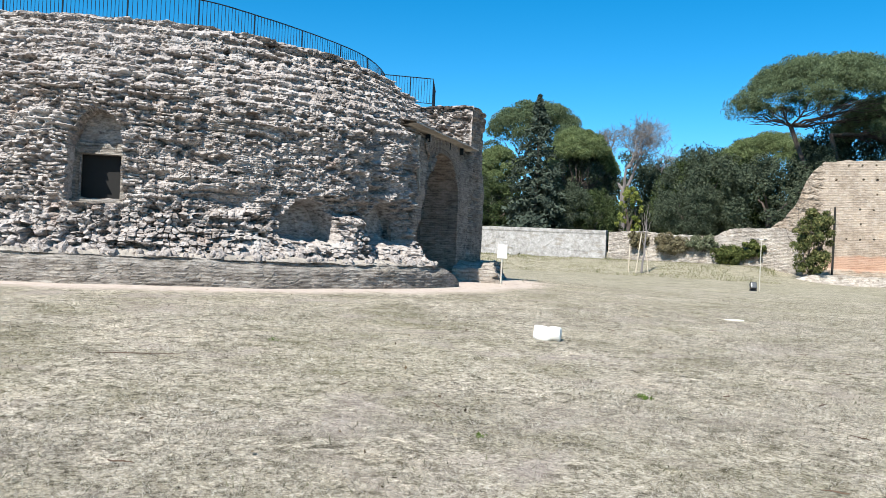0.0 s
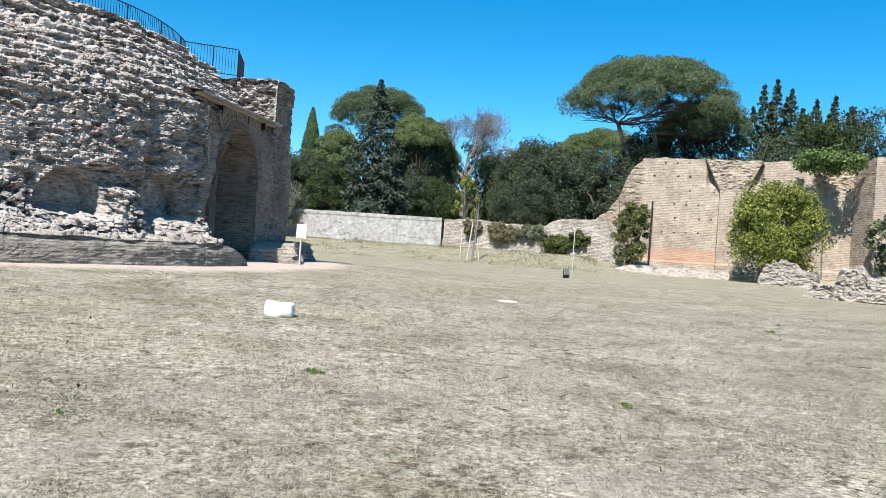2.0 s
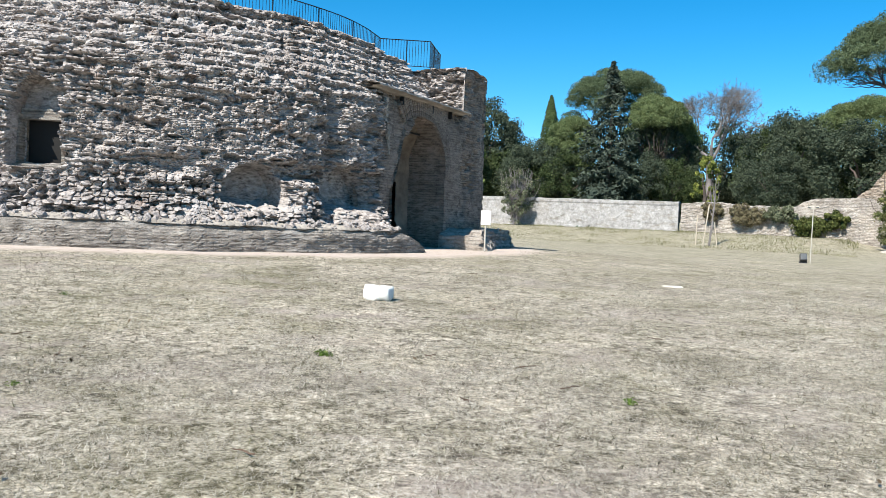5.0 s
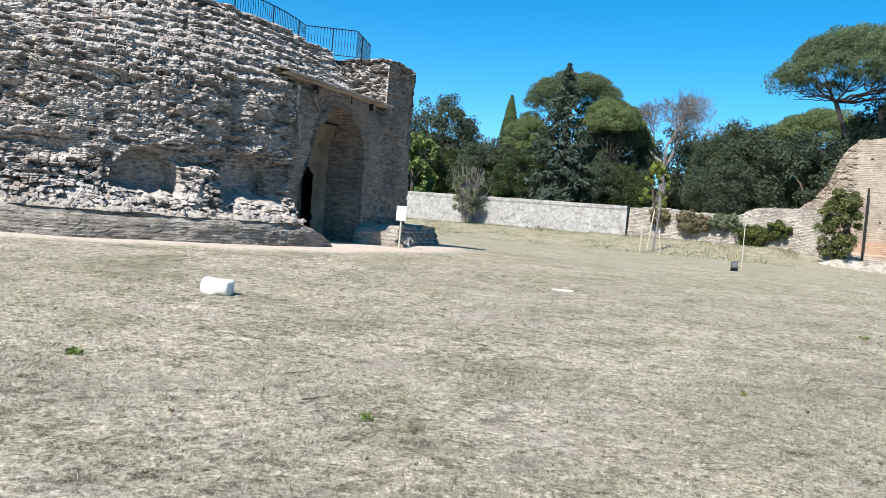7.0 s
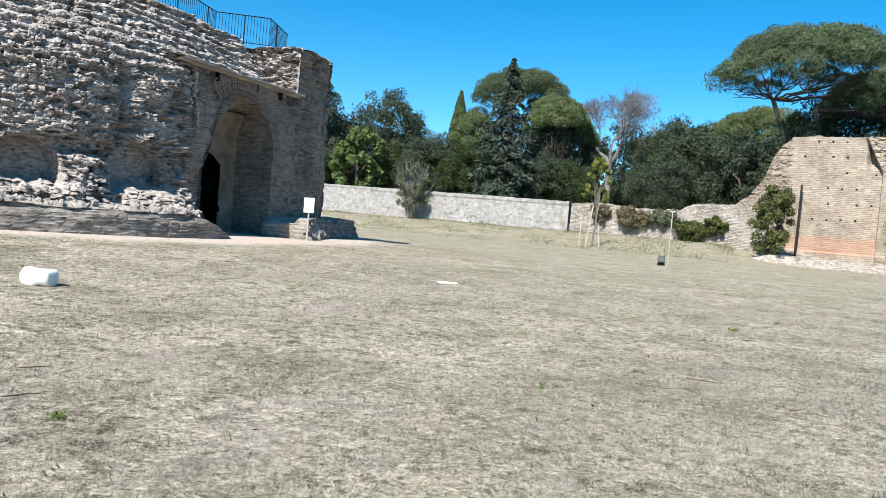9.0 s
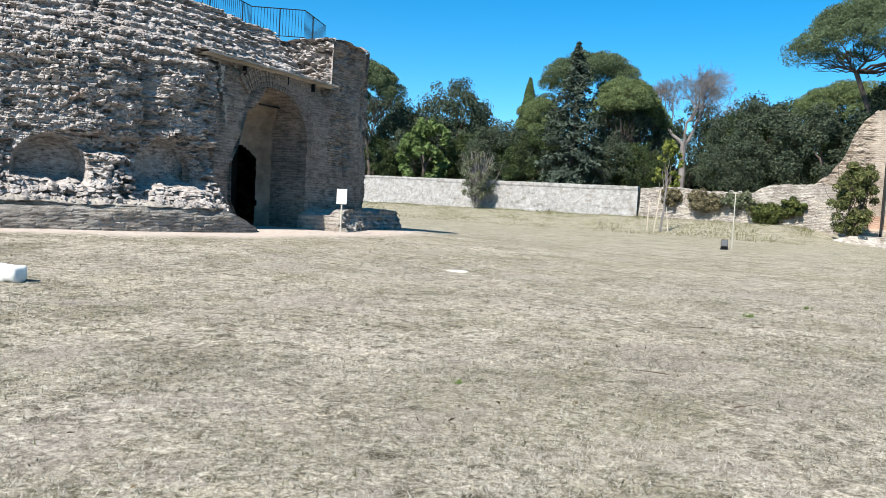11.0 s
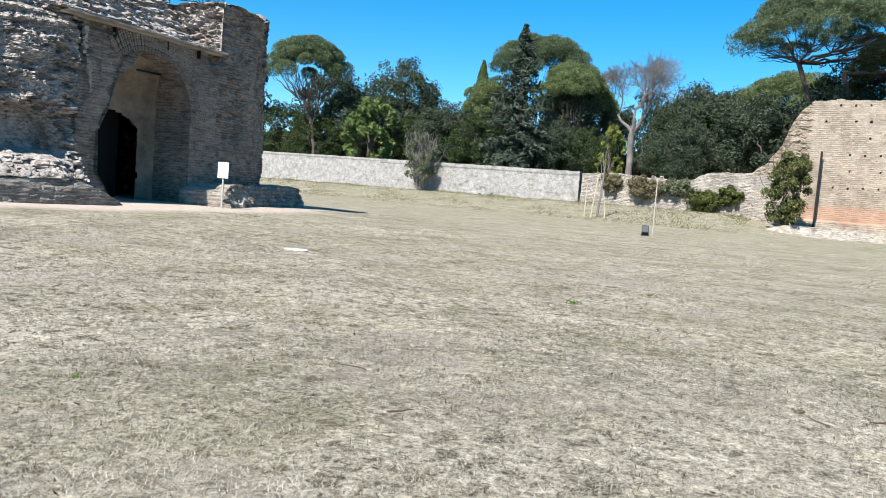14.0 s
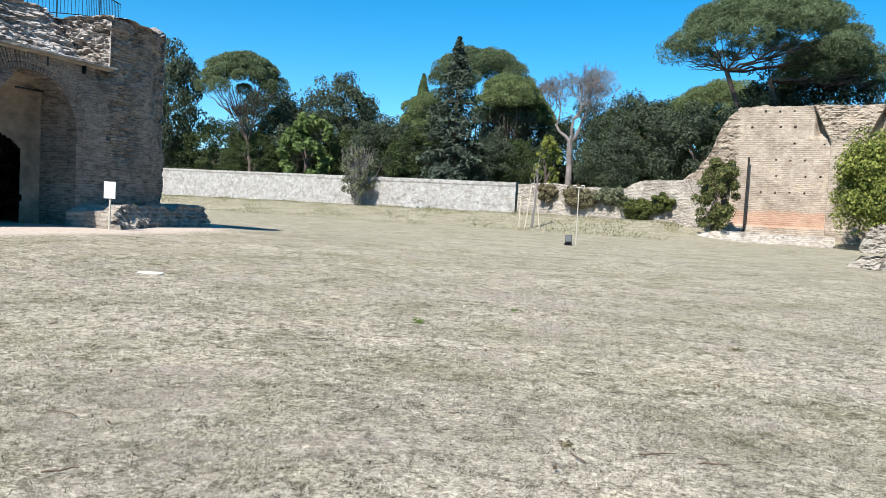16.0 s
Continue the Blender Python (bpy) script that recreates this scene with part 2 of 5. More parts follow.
def brick_mat(name, tones, mortar, length=0.27, rise=0.048, worn=0.5, red=None, dark=0.0, pale=(0.45, 0.41, 0.355)):
    """Thin ancient bricks in courses, worn back, with stains."""
    k = Mat(name, 0.93)
    both = k.n.new("ShaderNodeCombineXYZ")
    k.l.new(k.math("ADD", k.axis(0), k.axis(1)), both.inputs[0])
    k.l.new(k.axis(2), both.inputs[1])
    wob = k.n.new("ShaderNodeVectorMath")
    wob.operation = "ADD"
    jig = k.n.new("ShaderNodeCombineXYZ")
    k.l.new(k.math("MULTIPLY", k.noise(2.3, 3), 0.02), jig.inputs[1])
    k.l.new(both.outputs[0], wob.inputs[0]), k.l.new(jig.outputs[0], wob.inputs[1])
    t = k.n.new("ShaderNodeTexBrick")
    t.inputs["Scale"].default_value = 1.0
    t.inputs["Brick Width"].default_value, t.inputs["Row Height"].default_value = length, rise
    t.inputs["Mortar Size"].default_value, t.inputs["Mortar Smooth"].default_value, t.inputs["Bias"].default_value = rise * 0.22, 0.3, 0.0
    t.inputs["Color1"].default_value, t.inputs["Color2"].default_value, t.inputs["Mortar"].default_value = (*tones[0], 1), (*tones[1], 1), (*mortar, 1)
    k.l.new(wob.outputs[0], t.inputs["Vector"])
    lo, mid, hi = mortar, tones[0], tuple(min(1, v * 1.12) for v in tones[1])
    streak = k.ramp(k.noise(1.0, 7, 0.72, (2.6, 2.6, 0.75 / rise), 0.4), [(0.34, lo), (0.44, mid), (0.56, tones[1]), (0.68, hi)])
    base = k.mix(k.ramp(k.noise(1.1, 5, 0.7), [(0.35, 0.5), (0.6, 0.9)]), t.outputs["Color"], streak)
    c = k.mix(1.0, base, k.ramp(k.noise(0.7, 6, 0.65), [(0.3, (0.68, 0.66, 0.64)), (0.55, (1.0, 1.0, 1.0)), (0.75, (1.2, 1.17, 1.1))]), "MULTIPLY")
    c = k.mix(k.ramp(k.noise(3.0, 7, 0.7), [(0.52, 0.0), (0.68, worn)]), c, pale)
    if red:
        z_lo, z_hi = red
        z = k.math("ADD", k.axis(2), k.math("MULTIPLY", k.noise(0.9, 4), 0.9))
        band = k.ramp(k.math("DIVIDE", k.math("SUBTRACT", z, z_lo - 1.0), z_hi - z_lo + 2.0), [(0.30, 0.0), (0.36, 1.0), (0.66, 1.0), (0.72, 0.0)])
        side = k.ramp(k.math("DIVIDE", k.axis(0), 30.0), [(0.215, 0.0), (0.235, 1.0), (0.448, 1.0), (0.455, 0.0)])
        c = k.mix(k.math("MULTIPLY", k.math("MULTIPLY", band, side), 0.55), c, k.mix(k.noise(2.5, 5), (0.40, 0.19, 0.12), (0.50, 0.29, 0.19)))
    if dark:
        c = k.mix(k.ramp(k.noise(1.3, 6, 0.7, (1, 1, 0.35)), [(0.45, 0.0), (0.7, dark)]), c, (0.09, 0.08, 0.07))
    k.colour(c)
    return k.bump(k.math("ADD", k.math("MULTIPLY", t.outputs["Fac"], -1.0), k.math("MULTIPLY", k.noise(1.6, 7, 0.75, (2.6, 2.6, 0.75 / rise)), 2.2)), 0.9, 0.05).m


def leaf_mat(name, dark, mid, light, patch=0.35, trans=0.25):
    k = Mat(name, 0.8)
    k.b.inputs["Specular IOR Level"].default_value = 0.12
    c = k.ramp(k.random(), [(0.0, dark), (0.55, mid), (1.0, light)])
    c = k.mix(k.ramp(k.noise(patch, 4), [(0.4, 0.0), (0.65, 0.55)]), c, dark)
    k.colour(c)
    tl = k.n.new("ShaderNodeBsdfTranslucent")
    k.l.new(c, tl.inputs[0])
    ms = k.n.new("ShaderNodeMixShader")
    ms.inputs[0].default_value = trans
    k.l.new(k.b.outputs[0], ms.inputs[1]), k.l.new(tl.outputs[0], ms.inputs[2])
    k.l.new(ms.outputs[0], k.n["Material Output"].inputs[0])
    return k.m


def bark_mat(name, a, b):
    k = Mat(name, 0.9)
    k.colour(k.mix(k.ramp(k.noise(3, 6, 0.7, (1, 1, 0.3)), [(0.35, 0.0), (0.65, 1.0)]), a, b))
    return k.bump(k.noise(12, 6, 0.7, (1, 1, 0.25)), 0.7, 0.03).m


def plain_mat(name, c, roughness=0.6, metallic=0.0, vary=0.15, scale=8):
    k = Mat(name, roughness, metallic)
    k.colour(k.mix(k.ramp(k.noise(scale, 5), [(0.35, 0.0), (0.7, 1.0)]), c, tuple(v * (1 - vary) for v in c)))
    return k.bump(k.noise(scale * 6, 3), 0.15, 0.01).m


def ground_mat():
    k = Mat("dry_mown_grass", 0.95)
    k.b.inputs["Specular IOR Level"].default_value = 0.1
    straw = k.ramp(k.noise(30, 8, 0.8), [(0.37, (0.13, 0.115, 0.09)), (0.45, (0.38, 0.345, 0.28)), (0.53, (0.56, 0.515, 0.425)), (0.64, (0.78, 0.74, 0.635))])
    clump = k.ramp(k.noise(5.5, 6, 0.75, (1, 1, 1), 0.8), [(0.39, (0.30, 0.285, 0.25)), (0.47, (0.88, 0.88, 0.86)), (0.56, (1.19, 1.175, 1.16)), (0.68, (1.45, 1.43, 1.40))])
    straw = k.mix(1.0, straw, clump, "MULTIPLY")
    fleck = k.ramp(k.noise(15, 6, 0.8, (1, 1, 1), 1.2), [(0.39, (0.16, 0.15, 0.12)), (0.45, (0.78, 0.77, 0.74)), (0.54, (1.08, 1.08, 1.08)), (0.64, (1.34, 1.33, 1.31))])
    straw = k.mix(1.0, straw, fleck, "MULTIPLY")
    wide = k.ramp(k.noise(0.7, 6, 0.7), [(0.36, (0.62, 0.62, 0.55)), (0.52, (1.0, 1.0, 1.0)), (0.68, (1.18, 1.15, 1.12))])
    straw = k.mix(1.0, straw, wide, "MULTIPLY")
    green = k.ramp(k.noise(0.28, 7, 0.62), [(0.46, 0.0), (0.66, 1.0)])
    c = k.mix(k.math("MULTIPLY", green, 0.35), straw, (0.22, 0.215, 0.10))
    earth = k.ramp(k.noise(0.55, 8, 0.68, (1, 1, 1), 0.8), [(0.52, 0.0), (0.66, 1.0)])
    c = k.mix(k.math("MULTIPLY", earth, 0.62), c, k.mix(k.ramp(k.noise(25, 6, 0.75), [(0.38, 0.0), (0.6, 1.0)]), (0.29, 0.235, 0.205), (0.54, 0.475, 0.435)))
    # greener away from the trodden middle of the lawn
    far = k.math("ADD", k.axis(1), k.math("MULTIPLY", k.noise(0.12, 4), 24.0))
    c = k.mix(k.ramp(k.math("DIVIDE", far, 100.0), [(0.3, 0.0), (0.7, 0.55)]), c, k.mix(k.ramp(k.noise(1.6, 8, 0.78), [(0.38, 0.0), (0.62, 1.0)]), (0.15, 0.15, 0.085), (0.47, 0.44, 0.33)))
    # trodden earth along the foot of the round ruin
    dx, dy = k.math("ADD", k.axis(0), -DRUM[0]), k.math("ADD", k.axis(1), -DRUM[1])
    r = k.math("SQRT", k.math("ADD", k.math("MULTIPLY", dx, dx), k.math("MULTIPLY", dy, dy)))
    r = k.math("ADD", r, k.math("MULTIPLY", k.noise(0.8, 5, 0.65), 1.6))
    r = k.math("SUBTRACT", r, k.math("MULTIPLY", k.math("MAXIMUM", k.math("SUBTRACT", k.axis(1), 23.0), 0.0), 0.17))
    trod = k.ramp(k.math("DIVIDE", r, 20.0), [(0.675, 1.0), (0.715, 0.0)])
    dirt = k.ramp(k.noise(5, 7, 0.7), [(0.3, (0.50, 0.415, 0.345)), (0.6, (0.66, 0.575, 0.50)), (0.8, (0.74, 0.665, 0.59))])
    c = k.mix(trod, c, dirt)
    c = k.mix(1.0, c, (0.78, 0.765, 0.76), "MULTIPLY")
    k.colour(c)
    rough = k.math("ADD", k.noise(60, 5, 0.8), k.math("MULTIPLY", k.noise(9, 5, 0.7), 1.5))
    return k.bump(rough, 0.6, 0.03).m


def plaster_wall_mat():
    k = Mat("grey_plaster", 0.93)
    c = k.ramp(k.noise(2.2, 9, 0.76), [(0.34, (0.17, 0.16, 0.15)), (0.5, (0.29, 0.28, 0.268)), (0.64, (0.39, 0.38, 0.365))])
    c = k.mix(k.ramp(k.noise(1.6, 7, 0.7, (0.5, 0.5, 1.6)), [(0.53, 0.0), (0.66, 0.8)]), c, (0.20, 0.175, 0.14))
    c = k.mix(k.ramp(k.cell(1.6, (1, 1, 1.8), "F1", "Distance"), [(0.12, 0.3), (0.2, 0.0)]), c, (0.42, 0.41, 0.395))
    k.colour(c)
    return k.bump(k.noise(9, 7, 0.7), 0.7, 0.04).m


RUBBLE = rubble_mat()
BRICK_DRUM = brick_mat("brown_brick", ((0.215, 0.178, 0.15), (0.41, 0.345, 0.295)), (0.10, 0.084, 0.07), 0.55, 0.085, 0.4, dark=0.4, pale=(0.43, 0.385, 0.335))
BRICK_LEDGE = brick_mat("grey_brick", ((0.225, 0.203, 0.18), (0.42, 0.388, 0.348)), (0.10, 0.087, 0.074), 0.5, 0.075, 0.5, dark=0.55, pale=(0.46, 0.42, 0.37))
BRICK_RUIN = brick_mat("tan_brick", ((0.335, 0.275, 0.215), (0.45, 0.38, 0.31)), (0.25, 0.21, 0.172), 0.7, 0.15, 0.5, red=(2.1, 3.5), dark=0.12, pale=(0.46, 0.425, 0.38))
BRICK_LOW = brick_mat("pale_brick", ((0.32, 0.28, 0.24), (0.48, 0.44, 0.39)), (0.15, 0.13, 0.112), 0.6, 0.135, 0.55, dark=0.3, pale=(0.50, 0.47, 0.425))
PLASTER = plaster_wall_mat()
STUCCO = plain_mat("old_ochre_plaster", (0.29, 0.235, 0.18), 0.92, 0, 0.65, 1.5)
CREST = plain_mat("mortar_crest", (0.37, 0.335, 0.29), 0.95, 0, 0.45, 1.3)
GROUND = ground_mat()
IRON = plain_mat("dark_iron", (0.035, 0.04, 0.045), 0.45, 0.8)
PIPE = plain_mat("dark_pipe", (0.03, 0.028, 0.025), 0.5, 0.3)
WHITE = plain_mat("white_enamel", (0.82, 0.82, 0.80), 0.35, 0, 0.05)
STEEL = plain_mat("pale_steel", (0.48, 0.45, 0.39), 0.5, 0.2)
MARBLE = plain_mat("white_marble", (0.80, 0.78, 0.73), 0.75, 0, 0.22, 5)
SLAB = plain_mat("pale_stone", (0.66, 0.62, 0.53), 0.85, 0, 0.2, 6)
WOODPALE = plain_mat("pale_stake_wood", (0.52, 0.45, 0.36), 0.85, 0, 0.3, 10)
# near-black colour standing in for the dark inside window and doorway
DARK_FILL = plain_mat("dark_fill", (0.012, 0.011, 0.010), 0.6, 0.0)
GLASSY = plain_mat("lamp_glass", (0.10, 0.105, 0.11), 0.12, 0)
LENS = plain_mat("black_housing", (0.03, 0.03, 0.032), 0.45)
BARK_PINE = bark_mat("pine_bark", (0.05, 0.04, 0.034), (0.115, 0.092, 0.08))
BARK_PALE = bark_mat("pale_bark", (0.12, 0.108, 0.105), (0.22, 0.202, 0.195))
L_OAK = leaf_mat("holm_oak_leaf", (0.036, 0.050, 0.033), (0.066, 0.086, 0.054), (0.115, 0.138, 0.09))
L_PINE = leaf_mat("pine_needle", (0.066, 0.092, 0.048), (0.124, 0.165, 0.085), (0.19, 0.235, 0.135), 0.2, 0.3)
L_FIR = leaf_mat("fir_needle", (0.034, 0.047, 0.036), (0.062, 0.082, 0.062), (0.106, 0.132, 0.098))
L_SLOPE = leaf_mat("slope_needle", (0.036, 0.052, 0.030), (0.075, 0.10, 0.055), (0.125, 0.155, 0.085))
L_CYP = leaf_mat("cypress_leaf", (0.030, 0.049, 0.019), (0.068, 0.101, 0.038), (0.121, 0.162, 0.061))
L_MAPLE = leaf_mat("bright_leaf", (0.055, 0.085, 0.028), (0.115, 0.17, 0.055), (0.19, 0.26, 0.095))
L_BAY = leaf_mat("bay_leaf", (0.06, 0.085, 0.02), (0.19, 0.22, 0.05), (0.36, 0.37, 0.10), 0.7)
L_IVY = leaf_mat("dark_shrub_leaf", (0.03, 0.042, 0.012), (0.085, 0.105, 0.03), (0.2, 0.21, 0.075), 1.2)
L_LEATHER = leaf_mat("leathery_leaf", (0.04, 0.055, 0.018), (0.11, 0.125, 0.045), (0.27, 0.25, 0.11), 1.2)
L_DRY = leaf_mat("dry_bush_leaf", (0.09, 0.075, 0.045), (0.17, 0.145, 0.085), (0.26, 0.24, 0.14), 1.2)
L_OLIVE = leaf_mat("grey_green_leaf", (0.06, 0.07, 0.04), (0.14, 0.16, 0.095), (0.27, 0.28, 0.19), 1.2)
L_GRASS = leaf_mat("grass_blade", (0.07, 0.062, 0.046), (0.41, 0.373, 0.312), (0.67, 0.63, 0.55), 0.5, 0.1)
L_GREEN = leaf_mat("green_weed", (0.06, 0.10, 0.02), (0.12, 0.18, 0.04), (0.22, 0.27, 0.08), 1.5, 0.2)
L_LIGHT = leaf_mat("light_pine_needle", (0.088, 0.118, 0.050), (0.155, 0.20, 0.085), (0.23, 0.275, 0.13), 0.2, 0.3)

# ---- ground ----
def spaced(a, b, lo, hi, step, grow=1.16):
    """Even steps between lo and hi, growing steps out to a and b."""
    mid = list(np.arange(lo, hi + step / 2, step))
    d, v, left = step, lo, []
    while v > a:
        d *= grow
        v -= d
        left.append(v)
    d, v, right = step, hi, []
    while v < b:
        d *= grow
        v += d
        right.append(v)
    return np.array(left[::-1] + mid + right)


gx, gy = spaced(-1500, 1500, -24, 24, 0.5), spaced(-900, 2200, -6, 92, 0.5)
X, Y = np.meshgrid(gx, gy, indexing="ij")
ground = part("ground", sheet(np.dstack([X, Y, ground_z(X, Y)])), GROUND, shade=True)
tagged(ground, "dry sun-bleached mown lawn with patches of bare earth", "ground", kind="structure")

# ---- the round ruin ----
ruin = thing("mausoleum", (DRUM[0], DRUM[1], 0.4), "round ancient mausoleum of eroded tufa rubble with a brick porch", "ruin")


def on_drum(angle, r, z):
    a = np.radians(angle)
    return np.stack(np.broadcast_arrays(DRUM[0] + r * np.cos(a), DRUM[1] + r * np.sin(a), z), -1)


def rubble_relief(s, z, seed=1, size=1.0):
    """Broken tufa rubble: rough courses of small blocks, lost stones, long weathered seams, knobbly patches."""
    ws = s + 0.06 * fbm(s * 3.1, z * 3.1, 3, seed + 40)
    wz = z + 0.09 * fbm(s * 0.5, z * 0.6, 2, seed + 41) + 0.030 * fbm(s * 3.5, z * 3.5, 2, seed + 42)
    gap, who = coursed(ws, wz, 0.22 * size, 0.112 * size, seed)
    gap2, who2 = coursed(ws + 3.3, wz + 0.7, 0.11 * size, 0.056 * size, seed + 20)
    edge, who3 = stones(ws / (0.25 * size), wz / (0.15 * size), seed + 30)
    block = smooth(gap, -0.006, 0.020) * (0.015 + 0.15 * who ** 1.8) - 0.11 * (who < 0.17)
    slips = smooth(gap2, -0.004, 0.013) * (0.01 + 0.075 * who2 ** 1.4) + 0.05 * (who - 0.4)
    lumps = smooth(edge, 0.0, 0.36) * (0.02 + 0.17 * who3 ** 1.5) - 0.02 - 0.12 * (who3 < 0.14)
    low = np.clip(1 - smooth(z, 2.2, 2.7) + 0.55 * smooth(fbm(s * 0.45, z * 0.6, 3, seed + 50), 0.05, 0.3), 0, 1)
    thin = smooth(fbm(s * 0.4, z * 0.8, 3, seed + 51), -0.02, 0.22)
    face = (block * (1 - thin) + slips * thin) * (1 - low) + lumps * low
    rough = 0.17 * fbm(s * 0.5, z * 0.6, 3, seed + 5) + 0.085 * fbm(s * 1.6, z * 3.2, 4, seed + 8) + 0.075 * fbm(s * 7, z * 10, 4, seed + 60)
    lost = smooth(fbm(s * 1.1, z * 2.2, 4, seed + 14), 0.18, 0.36)
    seam = smooth(fbm(s * 0.33, z * 4.5, 3, seed + 17), 0.27, 0.40)
    pit = smooth(fbm(s * 2.6, z * 5.0, 3, seed + 70), 0.26, 0.42)
    return 1.15 * face + rough - 0.13 * lost - 0.09 * seam - 0.19 * pit


def arch_in(u, z, mid, half, spring, top):
    """Inside an arch: straight sides up to spring, an elliptic head up to top."""
    head = np.sqrt(np.clip(1 - ((u - mid) / half) ** 2, 0, 1)) * (top - spring) + spring
    return (np.abs(u - mid) < half) & (z < head)


WIN_A, WIN_HALF = -59.8, 0.51
ang = np.concatenate([np.linspace(-132, -76.5, 90), np.linspace(-76, -3, 640), np.linspace(-2.9, 37, 130)])
zz = np.linspace(0.95, 7.5, 270)
A, Z = np.meshgrid(ang, zz, indexing="ij")
S = np.radians(A) * 10.2
r = 10.2 - 1.85 * smooth(Z, 4.7, 7.9) - 0.1 * smooth(Z, 6, 7.5) + 0.55 * (1 - smooth(Z, 1.0, 2.15)) + 0.7 * smooth(A, 18, 29)
r = r - 0.22 * smooth(Z, 2.35, 2.6) * (1 - smooth(Z, 2.75, 3.1)) * smooth(fbm(S * 0.5, Z * 0.2, 2, 40), -0.25, 0.2)
layers = np.abs(((Z * 3.6 + 0.9 * fbm(S * 0.45, Z * 0.8, 3, 33)) % 1.0) - 0.5)
r = r + smooth(Z, 4.6, 5.6) * (0.30 * layers - 0.08) + rubble_relief(S, Z, 1, 0.8) * (1 - 0.25 * smooth(Z, 5, 6))
for mid, half, spring, top, deep in ((-29.0, 0.86, 2.0, 2.85, 0.7), (-11.3, 1.05, 1.9, 2.95, 0.6)):
    u = (A - mid) * math.pi / 180 * 10.2
    inside = smooth(1.25 - np.maximum(np.abs(u) / half, np.hypot(u / half, np.clip(Z - spring, 0, 9) / (top - spring))), 0.2, 0.29) * smooth(Z + 0.12 * fbm(S * 3, Z * 0, 2, 52), 1.62, 1.95)
    r = r * (1 - inside) + inside * (9.95 - deep + 0.07 * fbm(S * 3, Z * 3, 3, 50) + 0.5 * (1 - smooth(Z, 1.1, 2.1)))
u = (A - WIN_A) * math.pi / 180 * 10.2
wide = arch_in(u + 0.05 * fbm(S * 3, Z * 4, 3, 61), Z, 0.0, WIN_HALF + 0.10, 3.7, 4.75) & (Z > 2.45)
r = np.where(wide, 9.50 + 0.04 * fbm(S * 4, Z * 5, 3, 60), r)
hole = (np.abs(u) < WIN_HALF) & (Z > 2.58) & (Z < 3.70)
# upright scar and the broken buttress beside the second hollow
r = r + 0.16 * np.exp(-((A + 20.6) / 3.0) ** 4) * (1 - smooth(Z, 2.45, 2.65)) - 0.25 * np.exp(-((A + 15.5) / 0.9) ** 2) * smooth(Z, 2.8, 3.3) * (1 - smooth(Z, 4.7, 5.3))
r = r + (0.75 + 0.5 * rubble_relief(S * 1.4, Z * 1.4, 77)) * np.exp(-((A + 9.3) / 2.3) ** 2) * (1 - smooth(Z + 0.35 * fbm(S * 2, Z * 0, 2, 78), 1.25, 2.25))
P = on_drum(A, r, Z)
P[..., 2] += 0.05 * fbm(S * 2.4, Z * 2.4, 3, 70)
cut = (A > -3.4) & (Z < 5.5)
keep = ~(cut | hole)
keep = keep[:-1, :-1]
drum_wall = part("drum_wall", sheet(P, keep), RUBBLE, ruin, "grey-beige eroded tufa rubble core")
# the far side of the drum, and its flat top
a2, z2 = np.meshgrid(np.linspace(36, 229, 150), np.linspace(0.3, 7.5, 40), indexing="ij")
far = on_drum(a2, 10.0 - 1.6 * smooth(z2, 4.9, 7.6) + rubble_relief(np.radians(a2) * 10, z2, 3), z2)
part("rear_wall", sheet(far), RUBBLE, ruin)
a3, r3 = np.meshgrid(np.linspace(-180, 180, 200), np.linspace(0.0, 8.42, 40), indexing="ij")
part("roof_terrace", sheet(on_drum(a3, r3, 7.34 + 0.12 * smooth(8.5 - r3, 0, 1.5) + 0.09 * fbm(np.cos(np.radians(a3)) * r3 * 1.5, np.sin(np.radians(a3)) * r3 * 1.5, 4, 81))), RUBBLE, ruin, "flat rubble top of the drum")


def wall_box(a_mid, half, r0, r1, z0, z1, material, name, label=""):
    """A bevelled block set radially in the drum."""
    m = pose(DRUM[0], DRUM[1], 0, 0, 0, a_mid)
    return part(name, box(r0, r1, -half, half, z0, z1, 0.015, m), material, ruin, label)


for side in (-1, 1):
    off = math.degrees((WIN_HALF + 0.11) * side / 9.5)
    wall_box(WIN_A + off, 0.11, 9.2, 9.78, 2.4, 3.80, BRICK_LEDGE, "window_jamb", "thin brick jamb of the window")
wall_box(WIN_A, WIN_HALF + 0.2, 9.2, 9.62, 3.68, 3.96, BRICK_LEDGE, "window_lintel", "flat brick arch over the window")
wall_box(WIN_A, WIN_HALF + 0.24, 9.2, 9.95, 2.42, 2.53, BRICK_LEDGE, "window_sill", "worn brick sill")
# added black panel keeps the opening dark, in place of the shaded interior
wall_box(WIN_A, WIN_HALF + 0.3, 9.26, 9.31, 2.3, 3.9, DARK_FILL, "window_shutter", "added near-black panel for the dark interior seen through the window")

# ledge round the foot
arc = lambda t: (DRUM[0] + 11.75 * math.cos(radians(-134 + 135.5 * t)), DRUM[1] + 11.75 * math.sin(radians(-134 + 135.5 * t)))
LEN = math.radians(135.5) * 11.75


def ledge_top(run):
    return 1.21 + 0.03 * fbm(run * 0.8, run * 0, 3, 90) - 0.66 * smooth(run, LEN - 2.1, LEN - 0.1) + 0.03 * fbm(run * 3, run * 0, 3, 91)


